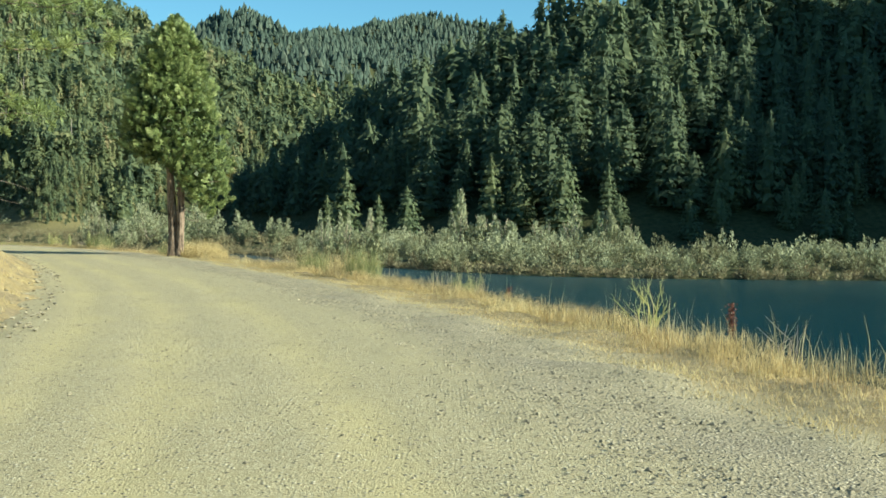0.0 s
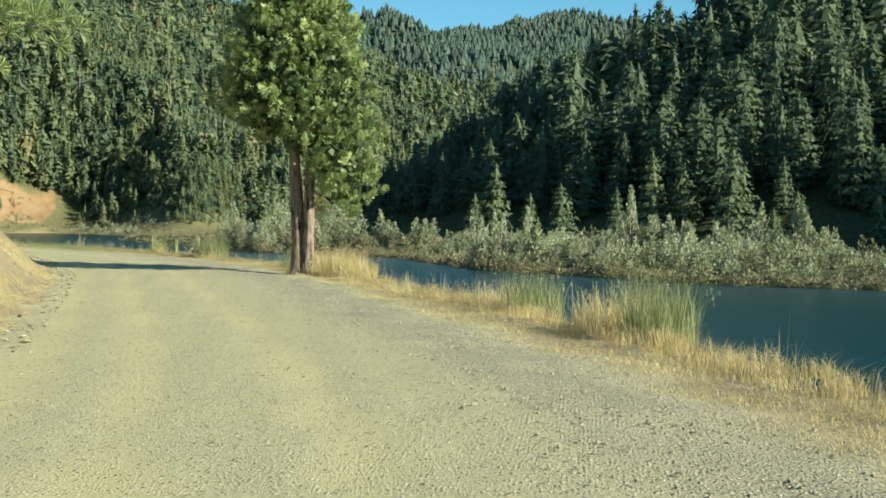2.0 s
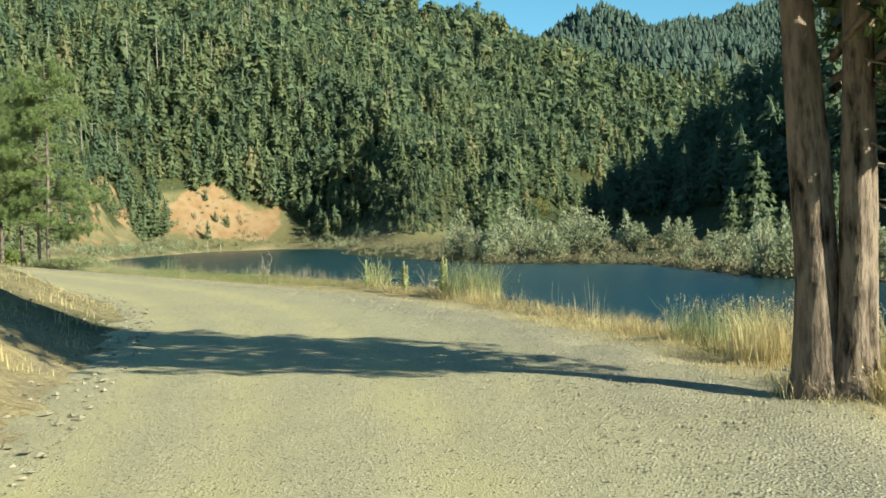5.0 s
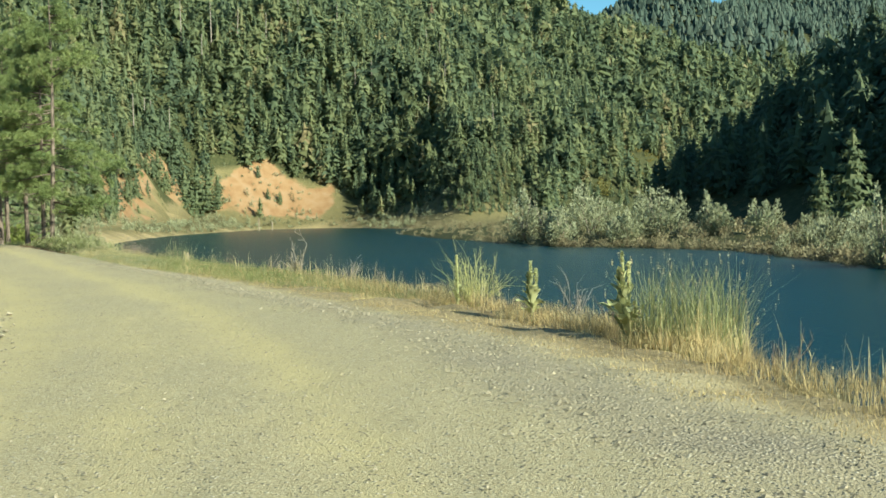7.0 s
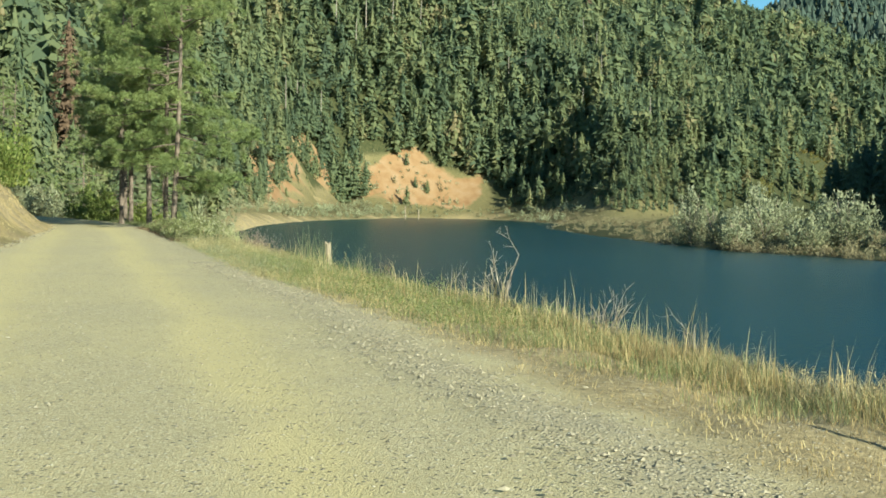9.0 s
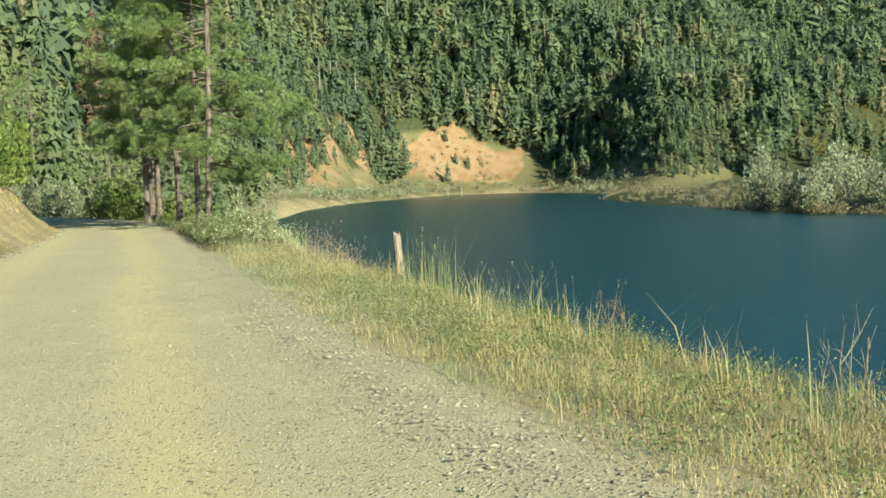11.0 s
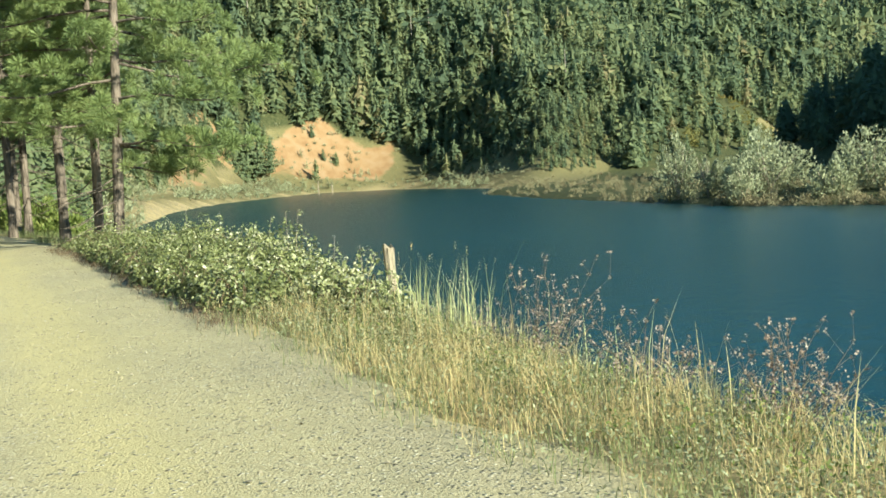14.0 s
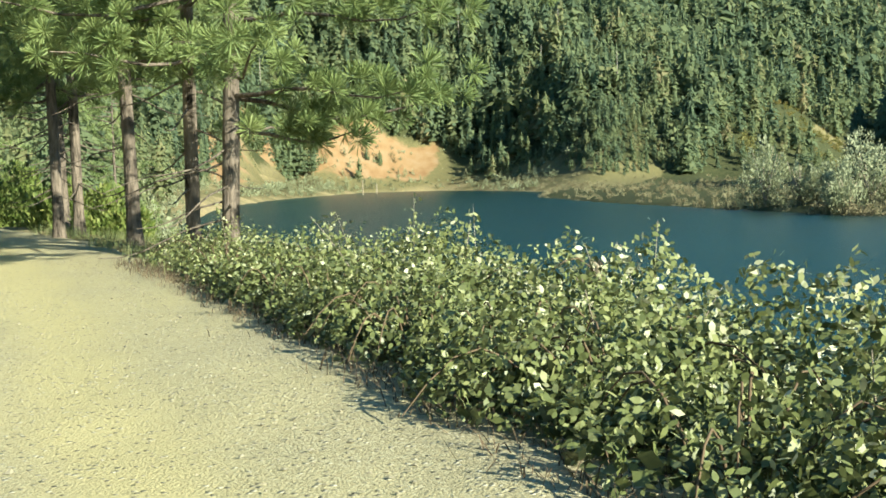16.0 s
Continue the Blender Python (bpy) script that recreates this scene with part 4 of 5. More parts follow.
def grass_strip(name, s0, s1, d0, d1, tufts, per, tall, mat, label, seed, spread=0.09, tint=(0, 1), wide=0.0036, ramp_to=None, lean=0.95):
    """Tufts between two ways along the road and two offsets; d1 may be a function of the way."""
    r = np.random.default_rng(seed)
    s = r.uniform(s0, s1, tufts)
    k = r.uniform(0, 1, tufts) ** (0.75 if ramp_to else 1)
    hi = d1(s) if callable(d1) else np.full(tufts, d1)
    lo = d0(s) if callable(d0) else np.full(tufts, d0)
    d = lo + (hi - lo) * k
    patch = waves(s, d, 3.0, seed) * 0.5 + 0.5
    keep = r.uniform(0, 1, tufts) < 0.35 + patch
    s, d, k, patch = s[keep], d[keep], k[keep], patch[keep]
    ss, dd = np.repeat(s, per) + r.normal(0, spread, len(s) * per), np.repeat(d, per) + r.normal(0, spread, len(s) * per)
    h = tall * r.uniform(0.45, 1.15, len(ss)) * np.repeat(r.uniform(0.6, 1.2, len(s)), per)
    if ramp_to:
        h = h * np.repeat(np.interp(k, [0, 0.5, 1], [1, 1.3, ramp_to]), per)
    tt = np.clip(np.repeat(tint[0] + (tint[1] - tint[0]) * (0.6 * patch + 0.4 * r.uniform(0, 1, len(s))), per), 0, 1)
    v, f, t = blades(on_ground(ss, dd), h, r, wide, lean, tt)
    return tagged(mesh_object(name, v, f, mat, tint=t), label, "grass", kind="stuff")


grass_strip("short_dry_grass", -4, 64, 4.1, lambda s: crest(s) - 0.1, 6300, 8, 0.1, M_STRAW, "short matted straw-coloured grass on the verge", 61, 0.13, (0.25, 1), wide=0.003, lean=1.9)
grass_strip("trampled_grass", 60, 104, lambda s: np.interp(s, [60, 80, 100], [3.8, 3.2, 2.4]), lambda s: crest(s) - 0.3, 2200, 9, 0.08, M_STRAW, "sparse trampled straw on the bare verge", 87, 0.15, (0.1, 0.9), wide=0.003, lean=2.0)
grass_strip("dry_bank_grass", -4, 62, lambda s: crest(s) - 1.0, lambda s: crest(s) + 0.9, 2900, 18, 0.27, M_STRAW, "dry golden grass along the top of the lake bank", 62, 0.11, ramp_to=1.35, wide=0.0028, lean=1.2)
grass_strip("brown_bank_weeds", -4, 90, lambda s: crest(s) - 0.5, lambda s: crest(s) + 0.8, 1500, 14, 0.3, M_BRUSH, "dead brown weeds along the top of the lake bank", 88, 0.12, (0.1, 0.8), wide=0.003, lean=1.3)
grass_strip("bank_grass_stalks", -4, 90, lambda s: crest(s) - 0.4, lambda s: crest(s) + 0.6, 420, 5, 0.62, M_STRAW, "thin upright straw stalks on the lake bank", 89, 0.08, (0.4, 1), wide=0.0032, lean=0.35)
grass_strip("dry_bank_grass", 60, 90, lambda s: crest(s) - 0.7, lambda s: crest(s) + 1.2, 1300, 18, 0.24, M_STRAW, "dry brownish grass along the top of the lake bank", 63, 0.11, (0, 0.8), ramp_to=1.4, wide=0.0028, lean=1.2)
EDGE = lambda s: np.interp(s, [78, 82, 88, 96, 104, 110, 116], [4.4, 3.7, 3.0, 2.6, 2.45, 2.15, 2.1])
grass_strip("mixed_bank_grass", 79, 116, EDGE, lambda s: crest(s) + 1.5, 4600, 14, 0.21, M_GRASS, "green and straw-coloured grass on the lake bank", 64, 0.13, (0.1, 0.85), ramp_to=1.3, wide=0.0022, lean=1.4)
grass_strip("mixed_bank_straw", 78, 104, EDGE, lambda s: crest(s) + 1.4, 2000, 14, 0.21, M_STRAW, "straw-coloured grass among green weeds on the lake bank", 65, 0.12, (0.1, 0.8), ramp_to=1.2, wide=0.0022, lean=1.3)
grass_strip("tall_bank_straw", 103, 116, lambda s: EDGE(s) + 0.15, lambda s: crest(s) + 1.4, 800, 20, 0.33, M_STRAW, "tall soft straw-coloured grass on the lake bank", 97, 0.13, (0.15, 1), ramp_to=1.1, wide=0.002, lean=1.2)
grass_strip("tall_grass_stalks", 82, 114, lambda s: crest(s) - 1.0, lambda s: crest(s) + 0.6, 170, 4, 0.7, M_STRAW, "single tall straw-coloured grass stalks on the lake bank", 70, 0.12, (0.3, 1), wide=0.0035, lean=0.5)
grass_strip("cut_bank_grass", 2, 150, lambda s: -left_edge(s) - 7.5, lambda s: -left_edge(s) - 0.3, 2400, 12, 0.2, M_STRAW, "short dry grass on the cut bank above the road", 66, 0.14, (0.3, 1), wide=0.005)
grass_strip("far_bank_weeds", 118, 150, 2.4, 6.0, 700, 12, 0.35, M_GRASS, "green weeds under the pines", 67, 0.12)


def grass_clump(s, d, wide, tall, n, mat, label, seed, lean=0.5, thick=0.0038):
    r = np.random.default_rng(seed)
    c = on_ground(np.array([s]), np.array([d]))[0]
    a, q = r.uniform(0, 6.283, n), wide * 0.5 * np.sqrt(r.uniform(0, 1, n))
    base = np.column_stack([q * np.cos(a), q * np.sin(a), np.full(n, -0.05)])
    v, f, t = blades(base, tall * r.uniform(0.45, 1.08, n), r, thick, lean)
    root = tagged(new("grass_clump"), label, "grass", "grass clumps")
    root.location = c
    tagged(mesh_object("foliage", v, f, mat, parent=root, tint=0.4 + 0.6 * t), kind="stuff")
    tips = v[4::5][::6]
    hv, hf = leaves(np.repeat(tips, 3, 0) - np.array([0, 0, 0.03]) * np.tile([0, 1, 2], len(tips))[:, None], 0.012, None, 3.0, 1.0, r)
    tagged(mesh_object("seed_head", hv, hf, M_STRAW, parent=root, tint=np.repeat(r.uniform(0.2, 1, len(tips) * 3), 4)), kind="stuff")
    return root


pale, gold = "tall clump of pale green grass on the lake bank", "thick golden dry grass clump beside the cedar"
def weeds(name, s0, s1, d0, d1, count, size, mat, label, seed):
    """Low leafy weeds: small leaves in soft mounds."""
    r = np.random.default_rng(seed)
    n = count // 30
    s, d, t = np.repeat(r.uniform(s0, s1, n), 30), np.repeat(r.uniform(d0, d1, n), 30), np.repeat(r.uniform(0.1, 0.38, n), 30)
    w = np.repeat(r.uniform(0.08, 0.2, n), 30)
    p = on_ground(s + r.normal(0, 1, n * 30) * w, d + r.normal(0, 1, n * 30) * w)
    p[:, 2] += t * r.uniform(0, 1, n * 30) ** 0.6
    v, f = leaves(p, size, np.array([0, 0, 0.6]), 2.0, 0.9, r)
    return tagged(mesh_object(name, v, f, mat, tint=np.repeat(np.repeat(r.uniform(0, 1, n), 30), 4)), label, "weeds", kind="stuff")


weeds("leafy_weeds", 84, 117, 3.0, 6.2, 27000, 0.014, M_SHRUB, "low green leafy weeds among the grass", 68)
weeds("pale_weeds", 84, 117, 3.0, 6.4, 33000, 0.0115, M_GRASS, "pale feathery weeds going to seed on the lake bank", 90)
weeds("grey_weeds", 95, 114, 2.4, 4.2, 18000, 0.013, M_SILVER, "low grey-green weeds at the road's edge", 69)
for i, (a, b, w, t) in enumerate([(75.6, 5.6, 1.3, 0.4), (76.5, 5.8, 1.0, 0.42), (73.0, 5.5, 1.0, 0.4), (72.6, 5.8, 0.8, 0.5), (80.0, 5.5, 1.0, 0.4), (81.6, 5.7, 1.1, 0.42), (68.6, 5.8, 0.9, 0.4), (66.0, 5.9, 1.0, 0.35), (14.2, 6.9, 1.1, 0.45), (12.6, 6.8, 1.0, 0.5), (18.5, 6.6, 1.1, 0.4), (21.5, 6.6, 1.2, 0.42)]):
    grass_clump(a, b, w, t, 420, M_BRUSH if a > 40 else M_STRAW, "low rounded clump of dead brown weeds on the bank", 300 + i, 0.8, 0.005)
grass_clump(71.2, 5.8, 1.4, 1.45, 900, M_GRASS, pale, 71, 0.6)
grass_clump(71.0, 5.7, 1.5, 0.7, 700, M_STRAW, "dry straw tussock on the lake bank", 99, 0.8)
grass_clump(33.2, 6.4, 1.1, 1.3, 700, M_GRASS, pale, 72)
grass_clump(34.6, 6.3, 1.3, 0.8, 600, M_STRAW, "clump of tall straw-coloured grass on the bank", 73)
grass_clump(38.5, 6.5, 1.1, 1.1, 600, M_GRASS, pale, 74)
grass_clump(40.5, 6.4, 1.3, 0.75, 600, M_STRAW, "clump of tall straw-coloured grass on the bank", 75)
grass_clump(53.2, 5.7, 1.6, 1.0, 2000, M_STRAW, gold, 76)
grass_clump(52.0, 5.8, 1.4, 0.8, 1400, M_STRAW, gold, 77)
grass_clump(56.6, 5.6, 1.4, 0.8, 900, M_STRAW, gold, 78)
grass_clump(58.6, 5.7, 1.5, 0.85, 900, M_GRASS, pale, 79)
grass_clump(52.7, 5.0, 0.9, 0.6, 700, M_STRAW, gold, 86, 0.7)
grass_clump(53.4, 4.4, 0.9, 0.35, 300, M_STRAW, "low brown tuft at the foot of the cedar", 80, 0.9)
grass_clump(102.2, 5.2, 0.8, 1.5, 110, M_GRASS, "sparse tall reeds with drooping tips", 81, 0.35)
grass_clump(103.6, 5.0, 0.3, 1.4, 18, M_GRASS, "sparse tall reeds with drooping tips", 82, 0.3)
grass_clump(100.2, 5.8, 0.8, 1.4, 50, M_GRASS, "sparse tall reeds with drooping tips", 83, 0.5)
for i, (a, b, n, t) in enumerate([(96.2, 5.6, 30, 1.15), (97.4, 5.5, 44, 1.25), (98.6, 5.5, 36, 1.3), (99.4, 5.3, 26, 1.2), (95.0, 5.7, 22, 1.1), (104.6, 5.0, 12, 1.2)]):
    grass_clump(a, b, 0.7, t, n, M_GRASS if i % 2 else M_STRAW, "sparse tall reeds with drooping tips", 400 + i, 0.5, 0.0034)
for i, (a, b, w, n, t) in enumerate([(113.0, 4.1, 0.8, 46, 0.85), (112.2, 4.1, 0.7, 34, 0.85), (111.5, 4.1, 0.6, 40, 1.0), (110.5, 4.3, 0.7, 14, 0.95), (109.6, 4.5, 0.8, 18, 1.0)]):
    grass_clump(a, b, w, t, n, M_WOOLLY, "pale tall grass stalks with nodding seed tips", 84 + i, 0.38, 0.0036)


def stones(name, s, d, size, seed, label, lift=0.2, small=False, rise=0.0, tone=1.0):
    """Angular pebbles of eight faces each, as one mesh."""
    r = np.random.default_rng(seed)
    n = len(s)
    c = on_ground(s, d)
    e = np.array([(1, 0, 0), (-1, 0, 0), (0, 1, 0), (0, -1, 0), (0, 0, 1), (0, 0, -1)], float)
    v = e[None] * r.uniform(0.55, 1.2, (n, 6, 1)) + r.normal(0, 0.14, (n, 6, 3))
    v = v * (size[:, None, None] * np.array([1, 0.85, 0.45]) * 0.5)
    a = r.uniform(0, 6.283, n)[:, None]
    v = np.stack([v[..., 0] * np.cos(a) - v[..., 1] * np.sin(a), v[..., 0] * np.sin(a) + v[..., 1] * np.cos(a), v[..., 2]], -1)
    v = v + c[:, None] + np.array([0, 0, 1]) * (size * (0.1 if small else lift) + 0.004 + rise)[:, None, None]
    f = np.array([(0, 2, 4), (2, 1, 4), (1, 3, 4), (3, 0, 4)]) if small else np.array([(0, 2, 4), (2, 1, 4), (1, 3, 4), (3, 0, 4), (2, 0, 5), (1, 2, 5), (3, 1, 5), (0, 3, 5)])
    faces = (f[None] + (np.arange(n) * 6)[:, None, None]).reshape(-1, 3)
    return tagged(mesh_object(name, v.reshape(-1, 3), faces, M_STONE, tint=np.repeat(r.uniform(0, tone, n), 6)), label, "gravel", kind="stuff")


r = np.random.default_rng(91)
n = 32000
s = 4 + 96 * r.uniform(0, 1, n) ** 1.15
wide = np.interp(s, [-60, 62, 78, 200], [1.05, 1.0, 0.5, 0.35])
stones("gravel_ridge", s, np.interp(s, [-60, 70, 80, 200], [2.6, 2.6, 2.0, 1.9]) + 0.6 * wide - 0.15 * waves(s, s * 0, 9, 24) + r.normal(0, 0.62, n) * wide, 0.014 + 0.058 * r.uniform(0, 1, n) ** 2.2, 92, "low ridge of loose grey gravel along the road's edge", small=True, rise=0.02, tone=0.8)
n = 25000
s = r.uniform(4, 128, n)
stones("loose_gravel", s, r.uniform(-2.7, 2.6, n) + 0.3 * r.normal(0, 1, n), 0.009 + 0.042 * r.uniform(0, 1, n) ** 3.6, 93, "scattered pebbles lying on the road", small=True, rise=0.006)
n = 7000
s = r.uniform(4, 100, n)
stones("verge_stones", s, 3.0 + 2.6 * r.uniform(0, 1, n), 0.008 + 0.03 * r.uniform(0, 1, n) ** 3, 96, "small stones and clods on the bare verge", small=True, rise=0.006)
n = 5500
s = r.uniform(2, 140, n)
stones("bank_stones", s, -left_edge(s) - 2.9 * r.uniform(0, 1, n) ** 1.5 + 0.5, 0.02 + 0.12 * r.uniform(0, 1, n) ** 3, 94, "pale stones fallen from the cut bank")
n = 5000
s = r.uniform(100, 135, n)
stones("edge_stones", s, 1.75 + r.normal(0, 0.35, n), 0.009 + 0.032 * r.uniform(0, 1, n) ** 3.5, 95, "loose pebbles at the road's edge below the brambles")


def bramble_bush(s, d, wide, deep, tall, count, seed, pale=0.15, shoots=3):
    r = np.random.default_rng(seed)
    c = on_ground(np.array([s]), np.array([d]))[0]
    root = tagged(new("bramble_bush"), "dense sprawling bramble bush with glossy green leaves", "bush", "brambles by the road")
    root.location = c
    sx, sy = road_place(np.array([s + 1.0]), np.array([d]))
    ang = math.atan2(sy[0] - c[1], sx[0] - c[0])

    def mound(n, k):
        """Places over the bush's plan: x, y, the ground there and the mound's top above it."""
        a = r.uniform(0, 6.283, n)
        px, py = wide * 0.5 * k * np.cos(a), deep * 0.5 * k * np.sin(a)
        lump = 0.78 + 0.22 * waves(px + s, py + d, 1.1, seed) + 0.12 * waves(px + s, py + d, 0.45, seed + 50)
        top = tall * lump * np.sqrt(np.clip(1 - k ** 3.6, 0, 1)) + 0.05
        x, y = px * math.cos(ang) - py * math.sin(ang), px * math.sin(ang) + py * math.cos(ang)
        return x, y, height(x + c[0], y + c[1]) - c[2], top

    n = count * (31 if s < 127 else 16) // 100
    x, y, g, top = mound(n, r.uniform(0, 1, n) ** 0.55)
    z = top * (1 - r.uniform(0, 1, n) ** 1.8 * 0.92)
    hub = np.column_stack([x, y, z + g])
    nor = unit(np.column_stack([x * 0.6, y * 0.6, np.full(n, 0.9)]) + r.normal(0, 0.55, (n, 3)))
    stalk = unit(np.cross(nor, r.normal(0, 1, (n, 3))))
    over = np.cross(nor, stalk)
    p = np.stack([hub + stalk * 0.042, hub - stalk * 0.008 + over * 0.038, hub - stalk * 0.008 - over * 0.038], 1).reshape(-1, 3) + r.normal(0, 0.012, (n * 3, 3))
    v, f = oval_leaves(p, 0.034, np.repeat(nor, 3, 0) * 1.2, r)
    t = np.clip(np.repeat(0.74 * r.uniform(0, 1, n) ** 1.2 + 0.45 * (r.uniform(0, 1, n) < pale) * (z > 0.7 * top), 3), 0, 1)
    parts, tints = [(v, f)], [np.repeat(t, 6)]
    for i in range(shoots):
        sx, sy, sg, st = (float(q[0]) for q in mound(1, r.uniform(0, 0.75, 1)))
        lean, rise = r.normal(0, 0.22, 2), r.uniform(0.16, 0.42) * (0.6 + 0.5 * tall)
        u = np.linspace(0, 1, 8)[:, None]
        line = np.array([sx, sy, sg]) + np.array([lean[0], lean[1], 0]) * u ** 1.6 + np.array([0, 0, st + rise]) * u
        cv, cf = tube(line, np.linspace(0.008, 0.003, 8), 4)
        mesh_object("shoot", cv, cf, M_TWIG, smooth=True, parent=root)
        m = 30
        k = r.uniform(0.5, 1, m)
        q = np.column_stack([np.interp(k, u[:, 0], line[:, j]) for j in range(3)]) + r.normal(0, 0.035, (m, 3))
        lv = oval_leaves(q, 0.036, unit(r.normal(0, 1, (m, 3)) + [0.4, -0.2, 0.4]), r)
        parts.append(lv)
        tints.append(np.repeat(r.uniform(0.55, 1.0, m) if pale > 0.1 else r.uniform(0.3, 0.8, m), 6))
    v, f = join(parts)
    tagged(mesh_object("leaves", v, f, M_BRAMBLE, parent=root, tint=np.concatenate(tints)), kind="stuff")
    # filler leaves, tinted darkest to paint the shade between the outer leaves
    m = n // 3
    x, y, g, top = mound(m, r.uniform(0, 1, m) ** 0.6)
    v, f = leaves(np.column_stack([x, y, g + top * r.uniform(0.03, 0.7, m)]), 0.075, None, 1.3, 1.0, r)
    tagged(mesh_object("inner_leaves", v, f, M_BRAMBLE, parent=root, tint=np.zeros(len(v))), "filler leaves inside the bush, coloured dark to stand in for shade", kind="stuff")
    for i in range(9):
        j = hub[r.integers(0, n)]
        u = np.linspace(0, 1, 7)[:, None]
        b = np.array([j[0] * 0.3, j[1] * 0.3, 0])
        b[2] = float(height(np.array([c[0] + b[0]]), np.array([c[1] + b[1]]))[0]) - c[2]
        e = j * [1.2, 1.2, 0.8]
        v, f = tube(b + (e - b) * u + [0, 0, 0.35] * np.sin(u * 3.14) * 1.0, np.linspace(0.009, 0.004, 7), 4)
        mesh_object("cane", v, f, M_DEADCANE, smooth=True, parent=root, tint=np.full(len(v), 0.5))
    return root


for i, (s, d, w, dp, t, n, pl, sh) in enumerate([(114.6, 4.1, 3.0, 1.8, 0.55, 5000, 0.85, 7), (116.4, 3.5, 3.6, 2.6, 0.62, 7500, 0.5, 5), (118.6, 4.6, 3.6, 2.4, 0.9, 8000, 0.6, 8), (119.6, 3.1, 3.2, 2.1, 0.6, 6500, 0.15, 2),
                                                 (121.4, 4.5, 3.8, 2.6, 0.9, 10000, 0.35, 7), (122.8, 3.2, 3.4, 2.1, 0.62, 7500, 0.1, 2), (124.8, 4.5, 3.2, 2.6, 0.9, 8000, 0.3, 6), (126.4, 3.2, 3.6, 2.1, 0.62, 6500, 0.1, 2),
                                                 (128.4, 4.4, 4.0, 2.8, 0.75, 6000, 0.2, 4), (131.6, 3.6, 4.0, 2.6, 0.65, 4500, 0.15, 3), (132.5, 5.4, 4.0, 2.4, 0.7, 4000, 0.15, 3), (136.0, 4.6, 4.4, 2.8, 0.6, 4000, 0.1, 2)]):
    bramble_bush(s, d, w, dp, t, n, 110 + i, pl, sh)
for i, s in enumerate(np.arange(115.2, 131, 1.25)):
    bramble_bush(float(s), 2.8 + 0.12 * math.sin(i * 2.3), 2.1, 1.15, 0.46 + 0.1 * math.sin(i * 1.7), 1900, 140 + i, 0.03, 0)
grass_strip("dead_bramble_canes", 113.5, 133, 2.05, 2.9, 620, 9, 0.2, M_DEADCANE, "dead brown bramble canes and litter at the road's edge", 98, 0.12, wide=0.0035, lean=2.2)


def twig_shrub(s, d, tall, wide, seed, label, mat=M_TWIG, stems=9, levels=2, leafy=None, thick=0.011):
    """A shrub of bare forking twigs, some with small leaves."""
    r = np.random.default_rng(seed)
    d = min(d, float(crest(s)) + 0.4 * (d - float(crest(s)))) if d > crest(s) else d
    root = tagged(new("twig_shrub"), label, "shrub")
    root.location = on_ground(np.array([s]), np.array([d]))[0]
    tips = []

    def grow(b, dirn, ln, rad, level, parts):
        u = np.linspace(0, 1, 5)[:, None]
        bend = r.normal(0, 0.09, 3) * ln
        p = b + dirn * ln * u + bend * u ** 2
        parts.append(tube(p, np.linspace(rad, rad * 0.45, 5), 4))
        tips.append(p[2:])
        if level:
            for _ in range(3):
                k = r.integers(1, 5)
                grow(p[k], unit(dirn + r.normal(0, 0.55, 3) + [0, 0, 0.25]), ln * r.uniform(0.35, 0.65), rad * 0.55, level - 1, parts)

    for _ in range(stems):
        a = r.uniform(0, 6.283)
        k = r.uniform(0, 0.9) * wide / tall
        parts = []
        grow(np.array([0.05 * math.cos(a), 0.05 * math.sin(a), -0.05]), unit(np.array([k * math.cos(a), k * math.sin(a), 1.0])), tall * r.uniform(0.42, 0.72), thick, levels, parts)
        v, f = join(parts)
        mesh_object("stem", v, f, mat, parent=root, tint=np.full(len(v), 0.5))
    if leafy:
        heads = leafy is M_HEADS
        t = np.concatenate([q[-1:] for q in tips]) if heads else np.concatenate(tips)
        k = 7 if heads else 2
        t = np.repeat(t, k, 0) + r.normal(0, 0.012 if heads else 0.03, (len(t) * k, 3))
        v, f = leaves(t, 0.016 if heads else 0.035, None, 1.2 if heads else 3.0, 1.0, r)
        tagged(mesh_object("leaves", v, f, leafy, parent=root, tint=np.repeat(r.uniform(0, 1, len(t)), 4)), kind="stuff")
    return root


dead, weed = "bare grey dead shrub on the lake bank", "dry brown weed stalks on the lake bank"
twig_shrub(25.6, 7.0, 1.0, 0.9, 131, "twiggy yellow-green broom shrub", mat=M_BROOM, stems=34, thick=0.006)
twig_shrub(27.4, 7.3, 0.8, 0.7, 132, dead)
twig_shrub(16.3, 6.5, 1.05, 0.7, 133, "twisted shrub of bare grey-green branches", mat=M_BROOM, stems=9)
twig_shrub(13.2, 7.6, 1.15, 0.45, 134, dead, levels=1)
twig_shrub(77.9, 5.5, 1.15, 1.5, 135, "twiggy yellow-green broom shrub", mat=M_BROOM, stems=42, thick=0.007)
twig_shrub(74.4, 6.1, 0.95, 0.6, 136, dead)
twig_shrub(73.2, 6.2, 0.9, 0.4, 137, weed, mat=M_WEED)
twig_shrub(69.3, 6.3, 0.7, 0.5, 138, weed, mat=M_WEED)
twig_shrub(88.5, 5.6, 1.35, 0.6, 139, dead, stems=4, levels=3, thick=0.02)
twig_shrub(85.2, 5.8, 1.0, 0.45, 140, dead, stems=7)
twig_shrub(83.1, 6.0, 0.95, 0.3, 141, dead, stems=2)
twig_shrub(91.4, 6.3, 1.1, 0.8, 142, dead, stems=8)
twig_shrub(87.0, 6.4, 0.9, 0.7, 143, dead, stems=8)
